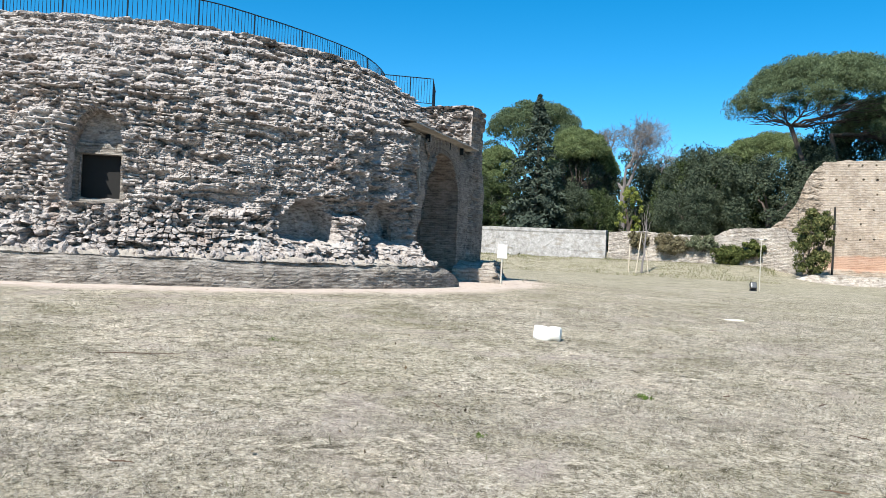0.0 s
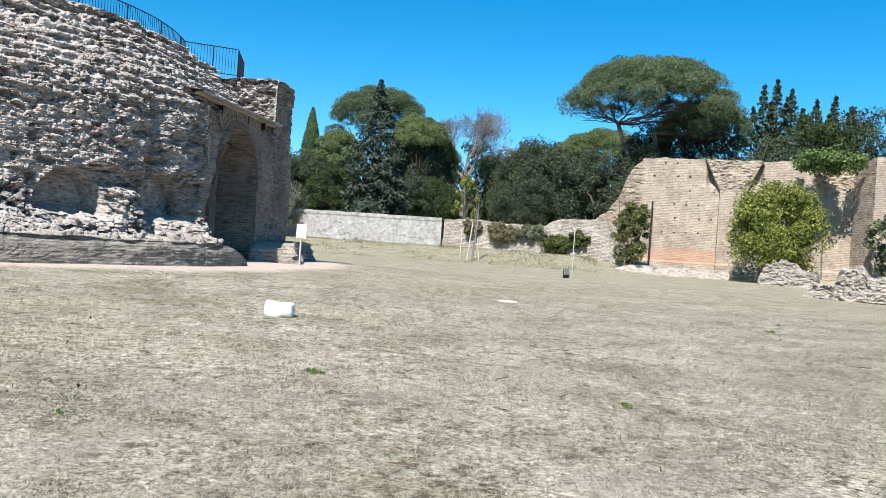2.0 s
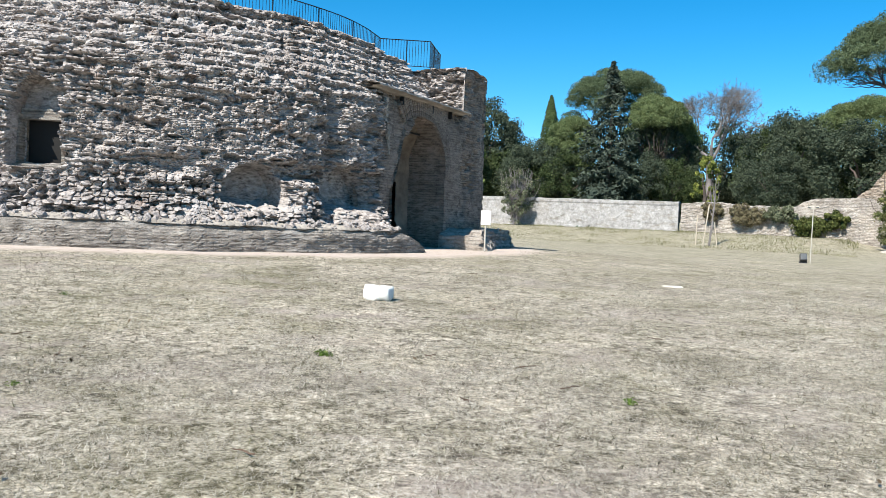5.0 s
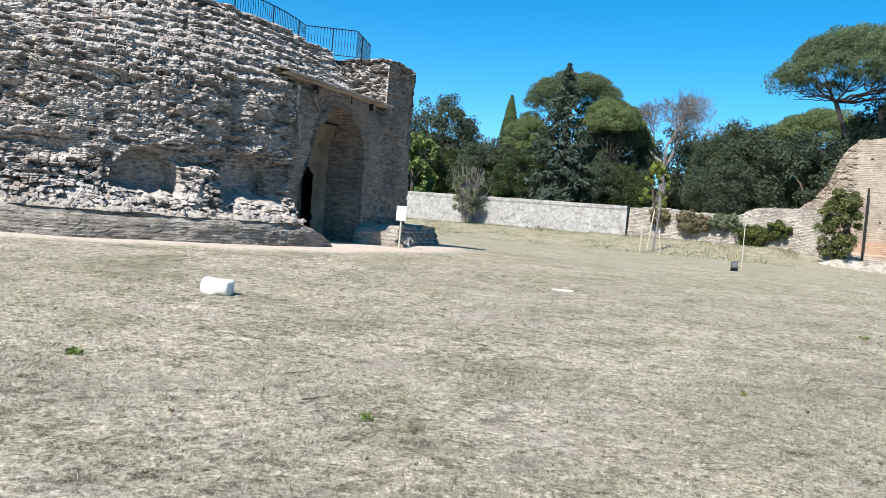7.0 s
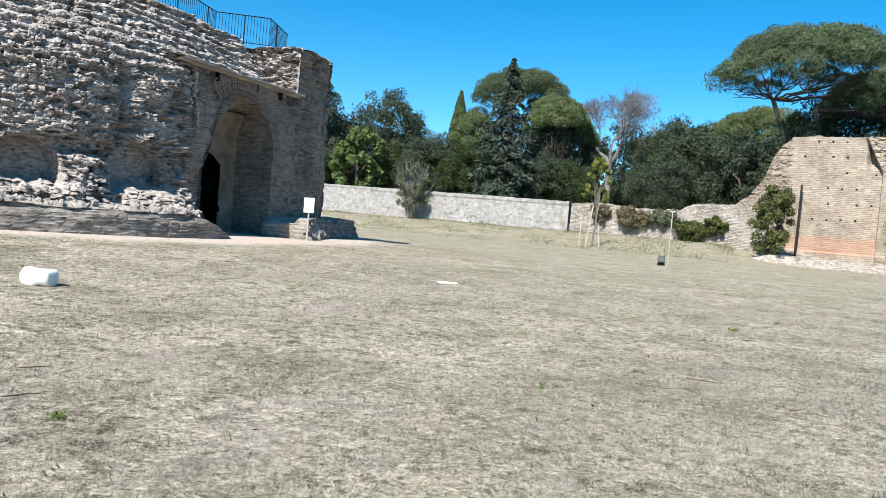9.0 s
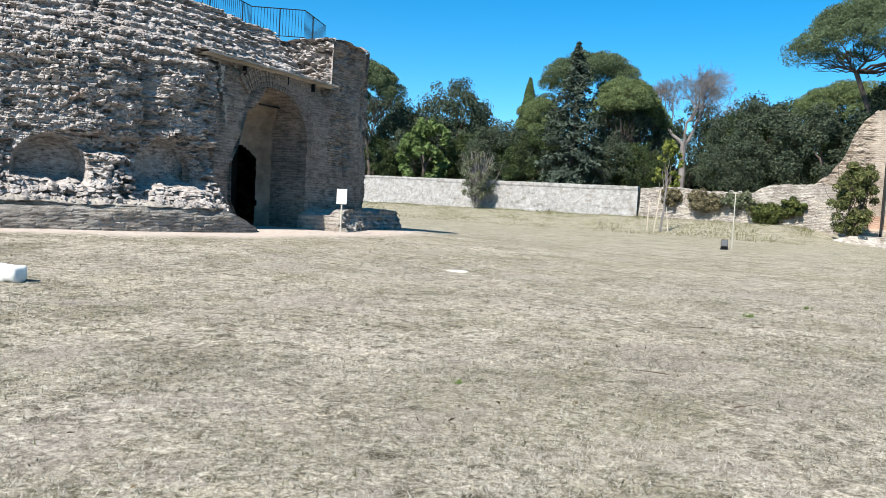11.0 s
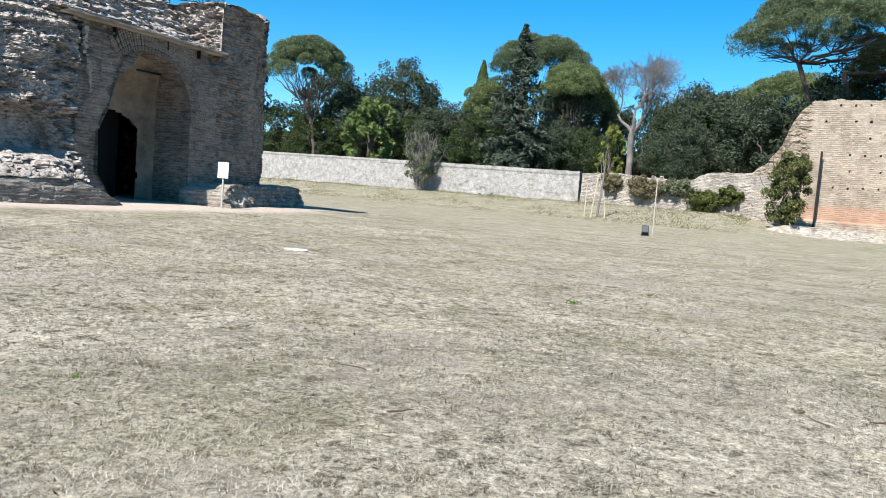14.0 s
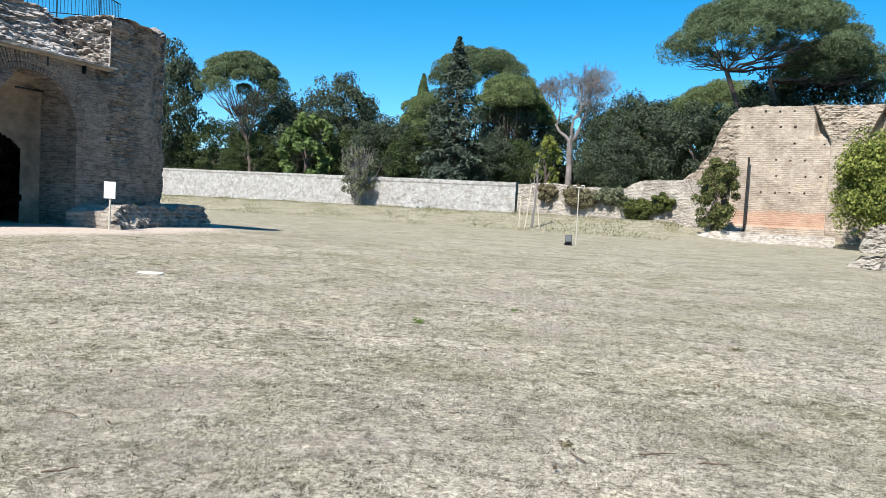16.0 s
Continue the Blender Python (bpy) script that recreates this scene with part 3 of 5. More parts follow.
def ledge_relief(s, z):
    e, w = stones(s / 0.3, z / 0.07, 92)
    return 0.05 * fbm(s * 1.5, z * 3, 4, 93) + 0.03 * smooth(e, 0.05, 0.5) * w - 0.16 * smooth(z + 0.14 * fbm(s * 2, z, 3, 95), 0.98, 1.25) - 0.5 * smooth(s, LEN - 0.9, LEN)


part("ledge", strip_wall(arc, 560, ledge_top, lambda x, y: ground_z(x, y) - 0.15, 0.42, 26, ledge_relief), BRICK_LEDGE, ruin, "low grey-brown brick ledge round the foot")
a4, r4 = np.meshgrid(np.linspace(-134, -1.2, 560), np.linspace(10.0, 11.50, 28), indexing="ij")
ztop = 1.205 + 0.10 * smooth(11.5 - r4, 0, 1.1) + 0.035 * fbm(np.radians(a4) * 24, r4 * 2.4, 4, 96) + 0.035 * smooth(stones(np.radians(a4) * 60, r4 * 6, 98)[0], 0.1, 0.7)
ztop = ztop - 0.22 * smooth(r4, 11.28, 11.50) - 0.6 * smooth(a4, -8.5, -1.0)
part("ledge_crust", sheet(on_drum(a4, r4, ztop)), CREST, ruin, "pale trodden mortar on the ledge")

# porch front: it looks along +x
FX = -9.88
y5, z5 = np.meshgrid(np.linspace(23.0, 32.5, 200), np.linspace(0.2, 7.35, 144), indexing="ij")
left_edge = np.interp(z5, [0.3, 0.5, 1.4, 2.6, 3.2, 4.1, 5.0], [25.4, 25.2, 24.45, 24.46, 24.78, 25.05, 26.0])
left_edge = left_edge + 0.07 * fbm(z5 * 4, z5 * 0, 3, 100)
head = 3.35 + 1.68 * np.sqrt(np.clip(1 - ((y5 - 26.3) / 1.72) ** 2, 0, 1))
opening = (y5 > left_edge) & (y5 < 28.02) & (z5 < head)
e5, w5 = stones(y5 / 0.27, z5 / 0.055, 101)
x5 = FX + 0.03 * fbm(y5 * 1.5, z5 * 2, 4, 102) + 0.02 * smooth(e5, 0.05, 0.5) * w5 - 0.55 * smooth(y5, 31.0, 32.5)
skin = smooth(y5 + 0.10 * fbm(z5 * 3, y5 * 0, 3, 103) + 0.16 * smooth(5.4 - z5, 0, 1.4), 23.80, 23.88)
x5 = x5 - (1 - skin) * (0.5 + 0.1 * rubble_relief(y5, z5, 8))
loss = smooth(fbm(y5 * 0.6, z5 * 0.5, 4, 104), 0.0, 0.12)
x5 = x5 - 0.10 * loss + 0.4 * loss * rubble_relief(y5, z5, 9, 0.7) * smooth(y5, 28.4, 29.2) - 0.12 * smooth(fbm(y5 * 0.8, z5 * 0.35, 3, 105), 0.2, 0.3)
tall = 7.28 + 0.12 * fbm(y5 * 2.4, z5 * 0, 3, 106)
keep5 = ~opening & ((z5 < 5.62) | (y5 > 29.28)) & (z5 < tall)
part("porch_front", sheet(np.dstack([x5, y5, z5]), keep5[:-1, :-1]), BRICK_DRUM, ruin, "brown brick porch front with a tall arch")
# the arch's reveal and the niche behind
curve = [(25.35, 0.2), (25.2, 0.5), (24.5, 1.4), (24.46, 2.6), (24.76, 3.2), (25.02, 4.1)]
curve += [(26.3 + 1.80 * math.cos(radians(a)), 3.35 + 1.74 * math.sin(radians(a))) for a in range(125, -1, -5)] + [(28.09, 1.6), (28.12, 0.2)]
cy, cz = np.array([c[0] for c in curve]), np.array([c[1] for c in curve])
t6 = np.linspace(0, 1, 16)
R6 = np.stack([np.broadcast_to(-9.875 - 1.6 * t6[None], (len(cy), 16)), np.repeat(cy[:, None], 16, 1), np.repeat(cz[:, None], 16, 1)], -1)
R6[..., 1] += 0.03 * fbm(R6[..., 2] * 4, R6[..., 0] * 4, 3, 110)
part("arch_reveal", sheet(R6), BRICK_DRUM, ruin, "brick reveal of the arch")
y7, z7 = np.meshgrid(np.linspace(24.0, 28.3, 64), np.linspace(0.2, 5.3, 76), indexing="ij")
x7 = -11.3 - 0.35 * np.cos((y7 - 26.1) / 2.2 * 1.5) * 1.6 + 1.15 * smooth(z7, 3.5, 5.1) ** 1.5 + 0.03 * fbm(y7 * 3, z7 * 3, 4, 111)
doorway = arch_in(y7 + 0.05 * fbm(z7 * 3, y7 * 0, 2, 113), z7, 26.15, 1.38, 2.7, 3.4)
part("niche_back", sheet(np.dstack([x7, y7, z7]), ~doorway[:-1, :-1]), STUCCO, ruin, "stained ochre plaster half dome of the niche")
# added black sheet: the passage's shade put into colour
part("door", box(-12.6, -12.52, 24.6, 27.6, 0.3, 3.6, 0.01), DARK_FILL, ruin, "added near-black panel for the dark of the passage behind the doorway")
# ring of bricks set on edge round the arch head
_vous = bpy.data.meshes.new("brick")
_bm = box(-0.06, 0.022, -0.030, 0.030, 0.0, 0.66, 0.006)
_bm.to_mesh(_vous)
_bm.free()
_vous.materials.append(BRICK_DRUM)
for k in range(52):
    a = -4 + k * 2.62
    jig = 0.03 * math.sin(k * 12.9) + (0.1 if k > 44 else 0)
    ob = new("brick", _vous)
    ob.parent, ob.matrix_parent_inverse = ruin, Matrix.Translation(ruin.location).inverted()
    ob.matrix_basis = pose(FX - 0.012 * (k % 3), 26.3 + (1.79 + jig) * math.cos(radians(a)), 3.35 + (1.73 + jig) * math.sin(radians(a)), a - 90 + 2.0 * math.sin(k * 7.7), 0, 0)
# broken upright edge of the porch facing, where it tore away from the drum
_chips = random.Random(5)
_bm = bmesh.new()
for q in range(34):
    z = 5.32 - 1.7 * q / 33
    if _chips.random() < 0.12:
        continue
    size = Vector((0.10, _chips.uniform(0.05, 0.15), _chips.uniform(0.045, 0.085))) * (1.0 if q < 24 else 0.7)
    at = Vector((FX + 0.03, 23.84 + 0.17 * (5.3 - z) * (z < 4.6) + _chips.uniform(-0.035, 0.035), z))
    bmesh.ops.create_cube(_bm, size=1, matrix=Matrix.LocRotScale(at, Euler([_chips.uniform(-0.35, 0.35) for _ in range(3)]), size))
part("broken_edge", _bm, CREST, ruin, "pale broken edge of the brick facing")
part("tie_bar", box(-10.75, -10.68, 26.55, 27.75, 4.60, 4.66, 0.012), IRON, ruin, "dark iron tie bar under the arch head")
# flat tile coping over the porch
y8, u8 = np.meshgrid(np.linspace(23.05, 29.32, 120), np.linspace(0, 1, 9), indexing="ij")
ring = np.array([(-0.9, -0.03), (-0.9, 0.06), (-0.5, 0.10), (0.0, 0.05), (0.30, 0.0), (0.31, -0.05), (0.05, -0.06), (0.0, -0.10), (-0.9, -0.06)])
P8 = np.dstack([FX + ring[:, 0][None] + 0.03 * fbm(y8 * 3, u8 * 0, 3, 115) * (ring[:, 0] > 0.1)[None], y8, 5.66 - 0.004 * (y8 - 23) + ring[:, 1][None] + 0.02 * fbm(y8 * 2, u8 * 0, 3, 116)])
part("coping", sheet(P8), CREST, ruin, "projecting course of tiles over the arch")
for y in (24.9, 26.9, 28.3):
    part("iron_cramp", box(FX - 0.1, FX + 0.045, y - 0.018, y + 0.018, 5.28, 5.54, 0.006), IRON, ruin)
# the taller right-hand block: lit upper side, far side, top
x9, z9 = np.meshgrid(np.linspace(-14.5, FX, 110), np.linspace(5.4, 7.35, 46), indexing="ij")
y9 = 29.3 - 1.3 * rubble_relief(x9, z9, 14, 0.8) * smooth(FX - x9, 0.0, 0.3) + 0.1 * smooth(z9, 6.8, 7.4)
part("block_side", sheet(np.dstack([x9, y9, z9 - 0.05 * smooth(z9, 7, 7.4) * fbm(x9 * 3, z9, 3, 118)])), RUBBLE, ruin, "pale broken rubble above the arch")
x10, y10 = np.meshgrid(np.linspace(-15, FX - 0.02, 80), np.linspace(29.2, 32.4, 60), indexing="ij")
x10 = x10 - 0.5 * smooth(y10, 31, 32.5) * smooth(x10, -12, -10)
part("block_top", sheet(np.dstack([x10, y10, 7.30 + 0.16 * fbm(x10 * 1.6, y10 * 1.6, 4, 120) + 0.25 * np.exp(-((x10 + 10.6) ** 2 + (y10 - 32.0) ** 2) / 0.12)])), RUBBLE, ruin)
x11, z11 = np.meshgrid(np.linspace(-15, -10.42, 50), np.linspace(0.2, 7.4, 70), indexing="ij")
part("block_end", sheet(np.dstack([x11, 32.42 + 0.5 * rubble_relief(x11, z11, 16), z11])), RUBBLE, ruin)
# low bench on the far side of the arch
bench = [(-8.15, 28.1), (-8.35, 29.0), (-8.9, 30.4), (-9.35, 32.2), (-9.7, 34.4), (-11.4, 36.0)]
bx, by = np.array([b[0] for b in bench]), np.array([b[1] for b in bench])
bench_path = lambda t: (np.interp(t * 5, range(6), bx), np.interp(t * 5, range(6), by))
part("bench", strip_wall(bench_path, 260, lambda q: 1.32 + 0.14 * fbm(q * 1.2, q * 0, 3, 125) - 0.25 * (1 - smooth(q, 0.0, 0.7)) - 0.5 * smooth(q, 7.8, 10.5), lambda x, y: ground_z(x, y) - 0.15, 1.75, 36, lambda s, z: 0.1 * fbm(s * 2, z * 4, 4, 126) + 0.5 * rubble_relief(s, z, 127, 0.8) - 0.3 * smooth(z, 0.6, 1.3)), BRICK_LOW, ruin, "low broken brick bench beside the arch")

# ---- railing on top ----
rail = thing("railing", (-14.0, 26.0, 7.4), "thin dark iron railing along the top of the round ruin", "railing")
turns = [(-25.5, 18.6), (-22.5, 17.2), (-19.5, 17.3), (-16.6, 18.0), (-14.95, 19.4), (-14.15, 21.2), (-13.5, 23.4), (-13.12, 25.6), (-13.2, 27.4), (-13.6, 29.2), (-11.95, 30.25), (-12.75, 32.6)]


def rail_points(step=0.115):
    pts = []
    for k in range(len(turns) - 1):
        p0, p1, p2, p3 = (np.array(turns[min(max(k + o, 0), 9 if k < 9 else 11)], float) for o in (-1, 0, 1, 2))
        n = max(2, int(np.linalg.norm(p2 - p1) / step))
        for q in range(n):
            t = q / n
            bend = 0.5 * (2 * p1 + (p2 - p0) * t + (2 * p0 - 5 * p1 + 4 * p2 - p3) * t * t + (3 * p1 - p0 - 3 * p2 + p3) * t ** 3)
            pts.append(tuple(bend if k < 9 else p1 + (p2 - p1) * t))
    return pts + [turns[-1]]


run = rail_points()
RAIL_LO, RAIL_HI = 7.62, 8.62
for nm, h, rr in (("top_rail", RAIL_HI, 0.02), ("bottom_rail", RAIL_LO, 0.016)):
    part(nm, tube([(x, y, h) for x, y in run], [rr] * len(run), 5), IRON, rail)
_bar = made("bar", *tube([(0, 0, RAIL_LO), (0, 0, RAIL_HI)], [0.009, 0.009], 5), IRON)
_post = made("post", *tube([(0, 0, 7.2), (0, 0, RAIL_HI)], [0.024, 0.024], 6), IRON)
for k, (x, y) in enumerate(run):
    ob = new("post" if k % 16 == 0 else "bar", _post if k % 16 == 0 else _bar)
    ob.parent, ob.matrix_parent_inverse = rail, Matrix.Translation(rail.location).inverted()
    ob.location = (x, y, 0)

# ---- boundary wall of grey plaster, then of bare brick ----
JOINT = -13.2


def plaster_top(q):
    return 5.32 - 0.009 * q + 0.03 * fbm(q * 0.7, q * 0, 3, 130)


def plaster_relief(s, z):
    return 0.02 * fbm(s * 1.2, z * 1.5, 4, 131) + 0.07 * smooth(z + 0.012 * s, 5.04, 5.08) - 0.04 * smooth(fbm(s * 0.5, z * 0.9, 4, 132), 0.25, 0.3)


wall_a = part("wall_north", strip_wall(lambda t: (-110 + (JOINT + 109.72) * t, wall_line(-110 + (JOINT + 109.72) * t)), 640, lambda q: plaster_top(q - 45), lambda x, y: ground_z(x, y) - 0.3, 0.5, 22, lambda s, z: plaster_relief(s - 45, z)), PLASTER)
tagged(wall_a, "long boundary wall of weathered grey plaster with a flat coping", "wall", kind="structure")


def low_relief(s, z):
    e, w = stones(s / 0.42, z / 0.13, 140)
    return 0.10 * fbm(s * 0.8, z * 1.2, 4, 141) + 0.07 * smooth(e, 0.05, 0.6) * w


def low_top(q):
    return np.interp(q, [0, 1.0, 3, 7, 10.4, 11.2, 12.3, 15.5, 17.2, 18.2, 19.0], [4.7, 4.75, 4.85, 4.6, 4.55, 4.7, 5.35, 5.45, 5.45, 5.0, 5.1]) + 0.10 * fbm(q * 1.3, q * 0, 4, 142)


lowp = lambda t: (JOINT + 0.02 + 18.6 * t, wall_line(JOINT) - 0.05 - 3.6 * t)
wall_b = part("wall_east", strip_wall(lowp, 320, low_top, lambda x, y: ground_z(x, y) - 0.3, 0.8, 46, low_relief), BRICK_LOW)
tagged(wall_b, "crumbling boundary wall of pale bare brick", "wall", kind="structure")

# ---- the tall ruin with vault springers ----
tall_ruin = thing("ruined_wall", (14, 77.5, 0.4), "tall roofless ancient wall of tan brick with springers", "ruin")
RX0, RY0, RUIN_SCALE = 2.6, 78.7, 1.07
rpath = lambda t: (RX0 + 22.0 * t, RY0 - 0.12 * 22.0 * t)
RK = math.hypot(1, 0.12)


def ruin_top(q):
    x = RX0 + q / RK
    h = np.interp(x, [2.6, 3.1, 3.9, 4.5, 5.0, 5.5, 6.0, 6.9, 8.5, 12, 16, 19, 21.5, 25], [5.1, 5.6, 6.2, 7.2, 8.0, 9.6, 10.4, 11.2, 11.3, 11.25, 11.2, 11.3, 11.1, 11.3])
    return h + 0.12 * fbm(q * 1.6, q * 0, 4, 150) + 0.18 * (vnoise(np.floor(q * 2.2), q * 0, 151) - 0.5) * (x < 7)


def pier(x, z, a, b):
    grow = np.clip(z - 8.4, 0, 3) * 0.48
    return smooth(x, a - grow - 0.03, a - grow + 0.03) * (1 - smooth(x, b + grow * 0.9 - 0.03, b + grow * 0.9 + 0.03))


def ruin_relief(s, z):
    x = RX0 + s / RK
    proud = np.maximum(pier(x, z, 13.6, 15.9), pier(x, z, 22.3, 26.0))
    e, w = stones(s / 0.30, z / 0.075, 152)
    base = 0.05 * fbm(s * 0.6, z * 0.8, 3, 153) + 0.012 * w
    crown = smooth(z, 8.3, 8.8) * proud * 0.5 * rubble_relief(s, z, 18)
    ragged = (1 - smooth(x, 6.5, 7.2)) * 0.5 * rubble_relief(s, z, 19, 0.8)
    wedge = 0.7 * (smooth(z, 8.6, 9.4)) * (1 - smooth(z, 10.7, 11.0)) * np.maximum((1 - proud) * smooth(x, 12.3, 12.8) * (1 - smooth(x, 13.5, 13.6)), (1 - proud) * smooth(x, 15.9, 16.1) * (1 - smooth(x, 17.0, 17.3)))
    col = np.abs(((x + 0.25 * vnoise(np.floor(z / 1.28), z * 0, 154)) / 1.05) % 1 - 0.5) < 0.055
    row = np.abs((z / 1.28 + 0.06 * (cells(np.floor(x / 1.05), np.floor(z / 1.28), 156) - 0.5)) % 1 - 0.5) < 0.05
    some = cells(np.floor(x / 1.05), np.floor(z / 1.28), 155) > 0.42
    hole = col & row & some & (proud < 0.2) & (x > 6.6) & (z > 3.6)
    return base + crown + ragged + 0.42 * proud - wedge - 0.3 * hole + 0.25 * (1 - smooth(z, 1.75, 1.85))


part("brick_front", strip_wall(rpath, 420, ruin_top, lambda x, y: x * 0 + 0.0, 1.1, 170, ruin_relief), BRICK_RUIN, tall_ruin, "tan brick front with putlog holes and a red lower band", )
part("platform", strip_wall(lambda t: (2.5 + 11.5 * t, 71.9 - 0.1 * t), 150, lambda q: 0.42 + 0.85 * smooth(q, 0.0, 4.0) + 0.1 * fbm(q * 1.2, q * 0, 3, 160), lambda x, y: ground_z(x, y) - 0.25, 6.2, 14, lambda s, z: 0.12 * fbm(s * 1.5, z * 3, 4, 161) - 0.5 * smooth(z, 0.4, 1.3)), BRICK_LOW, tall_ruin, "low broken footing of pale brick")
part("return_pier", strip_wall(lambda t: (24.35 + 0.55 * t, 75.9 - 3.8 * t), 40, lambda q: 11.3 + 0.15 * fbm(q * 2, q * 0, 3, 165), lambda x, y: x * 0 + 0.0, 1.1, 120, lambda s, z: 0.12 * rubble_relief(s, z, 22)), BRICK_RUIN, tall_ruin, "projecting brick pier")
part("far_bay", strip_wall(lambda t: (26.0 + 14 * t, 74.6 - 2.0 * t), 110, lambda q: 11.2 - 0.8 * smooth(q, 1, 8) + 0.5 * fbm(q * 0.9, q * 0, 4, 166), lambda x, y: x * 0 + 0.0, 1.1, 70, lambda s, z: 0.3 * rubble_relief(s, z, 23)), BRICK_RUIN, tall_ruin)
part("drainpipe", tube([(7.75, 77.4, 1.2), (7.8, 77.45, 7.2)], [0.085, 0.085], 8), PIPE, tall_ruin, "upright dark iron pipe")


_far = Vector((5.0, 5.0, 1.5))
tall_ruin.location = _far + (tall_ruin.location - _far) * RUIN_SCALE
tall_ruin.scale = (RUIN_SCALE,) * 3


def stub(x0, y0, x1, y1, h, thick, seed):
    t = thing("wall_stub", ((x0 + x1) / 2, (y0 + y1) / 2, gz((x0 + x1) / 2, (y0 + y1) / 2)), "low broken stump of grey brick and rubble wall", "ruin", "wall stumps")
    g = strip_wall(lambda k: (x0 + (x1 - x0) * k, y0 + (y1 - y0) * k), 70, lambda q: gz(x0, y0) + h * (0.75 + 0.4 * fbm(q * 0.9, q * 0 + seed, 3, seed)) * smooth(q, -0.25, 0.5) * (1 - smooth(q, math.hypot(x1 - x0, y1 - y0) - 0.4, math.hypot(x1 - x0, y1 - y0) + 0.3)), lambda x, y: ground_z(x, y) - 0.2, thick, 24, lambda s, z: 0.5 * rubble_relief(s, z, seed, 0.9) - 0.25 * smooth(z, h * 0.4, h * 1.2))
    part("masonry", g, BRICK_LOW, t)


stub(15.6, 69.6, 19.8, 68.0, 2.2, 1.2, 171)
stub(17.6, 62.0, 15.2, 45.2, 0.55, 0.9, 173)
stub(13.9, 44.3, 18.2, 42.6, 2.5, 1.6, 174)
stub(12.9, 45.4, 14.4, 44.2, 0.6, 0.9, 175)

# ---- trees ----
rng = np.random.default_rng(7)


def leaf_quads(C, N, size, long=1.7):
    """Small bent leaves, one rhomb each, at C with faces turned to N."""
    n = len(C)
    N = N / np.linalg.norm(N, axis=1)[:, None]
    a = np.cross(N, rng.normal(size=(n, 3)))
    a /= np.linalg.norm(a, axis=1)[:, None] + 1e-9
    b = np.cross(N, a)
    s = (size * rng.uniform(0.6, 1.35, n))[:, None]
    V = np.stack([C - a * s * long * 0.5, C + b * s * 0.42 + N * s * 0.1, C + a * s * long * 0.5, C - b * s * 0.42 + N * s * 0.1], 1)
    return V.reshape(-1, 3), np.arange(4 * n).reshape(n, 4)


def leaf_tris(C, N, size, long=1.7):
    """Small pointed leaves, one triangle each."""
    n = len(C)
    N = N / np.linalg.norm(N, axis=1)[:, None]
    a = np.cross(N, rng.normal(size=(n, 3)))
    a /= np.linalg.norm(a, axis=1)[:, None] + 1e-9
    b = np.cross(N, a)
    s = (size * rng.uniform(0.6, 1.35, n))[:, None]
    V = np.stack([C - a * s * long * 0.4 - b * s * 0.5, C - a * s * long * 0.4 + b * s * 0.5, C + a * s * long * 0.6], 1)
    return V.reshape(-1, 3), np.arange(3 * n).reshape(n, 3)


def on_ball(n, up=0.0):
    d = rng.normal(size=(n, 3))
    d[:, 2] += up
    return d / np.linalg.norm(d, axis=1)[:, None]


def tufts(mids, radii, per, size, up=0.3, flat=1.0, scatter=0.9, long=1.7):
    C, N = [], []
    for m, q in zip(mids, radii):
        d = on_ball(per, up)
        k = rng.uniform(0.55, 1.08, per)[:, None]
        C.append(m + d * k * q * np.array((1, 1, flat)))
        N.append(d + rng.normal(size=(per, 3)) * scatter * 0.6 + np.array((0, 0, 0.25)))
    return leaf_tris(np.concatenate(C), np.concatenate(N), size, long)


def limb(a, b, r0, r1, wob=0.25, n=7, sides=7):
    a, b = np.array(a, float), np.array(b, float)
    L = np.linalg.norm(b - a)
    pts = [a + (b - a) * t + (rng.normal(size=3) * wob * L * 0.12 * math.sin(math.pi * t)) for t in np.linspace(0, 1, n)]
    return tube(pts, list(np.linspace(r0, r1, n)), sides)


def oak(at, height, radius, mat=L_OAK, n=150, per=128, size=0.165, name="holm_oak", label="dense dark green evergreen oak behind the boundary wall", low=0.12, group="trees behind the wall"):
    t = thing(name, at, label, "tree", group)
    x, y, z = at
    part("trunk", joined([limb((x, y, z - 0.3), (x, y, z + height * 0.45), 0.34, 0.22)] + [limb((x, y, z + height * 0.4), (x + radius * 0.5 * math.cos(k), y + radius * 0.5 * math.sin(k), z + height * 0.68), 0.16, 0.05) for k in (0.4, 2.3, 4.4)]), BARK_PINE, t)
    d = on_ball(n, 0.15)
    bulge = 0.78 + 0.34 * rng.random(n)
    mid = np.array((x, y, z + height * (0.5 + low / 2)))
    C = mid + d * bulge[:, None] * np.array((radius * 0.86, radius * 0.86, height * (0.5 - low / 2) * 0.9))
    part("crown", tufts(C, rng.uniform(0.11, 0.2, n) * radius, per, size), mat, t)
    return t


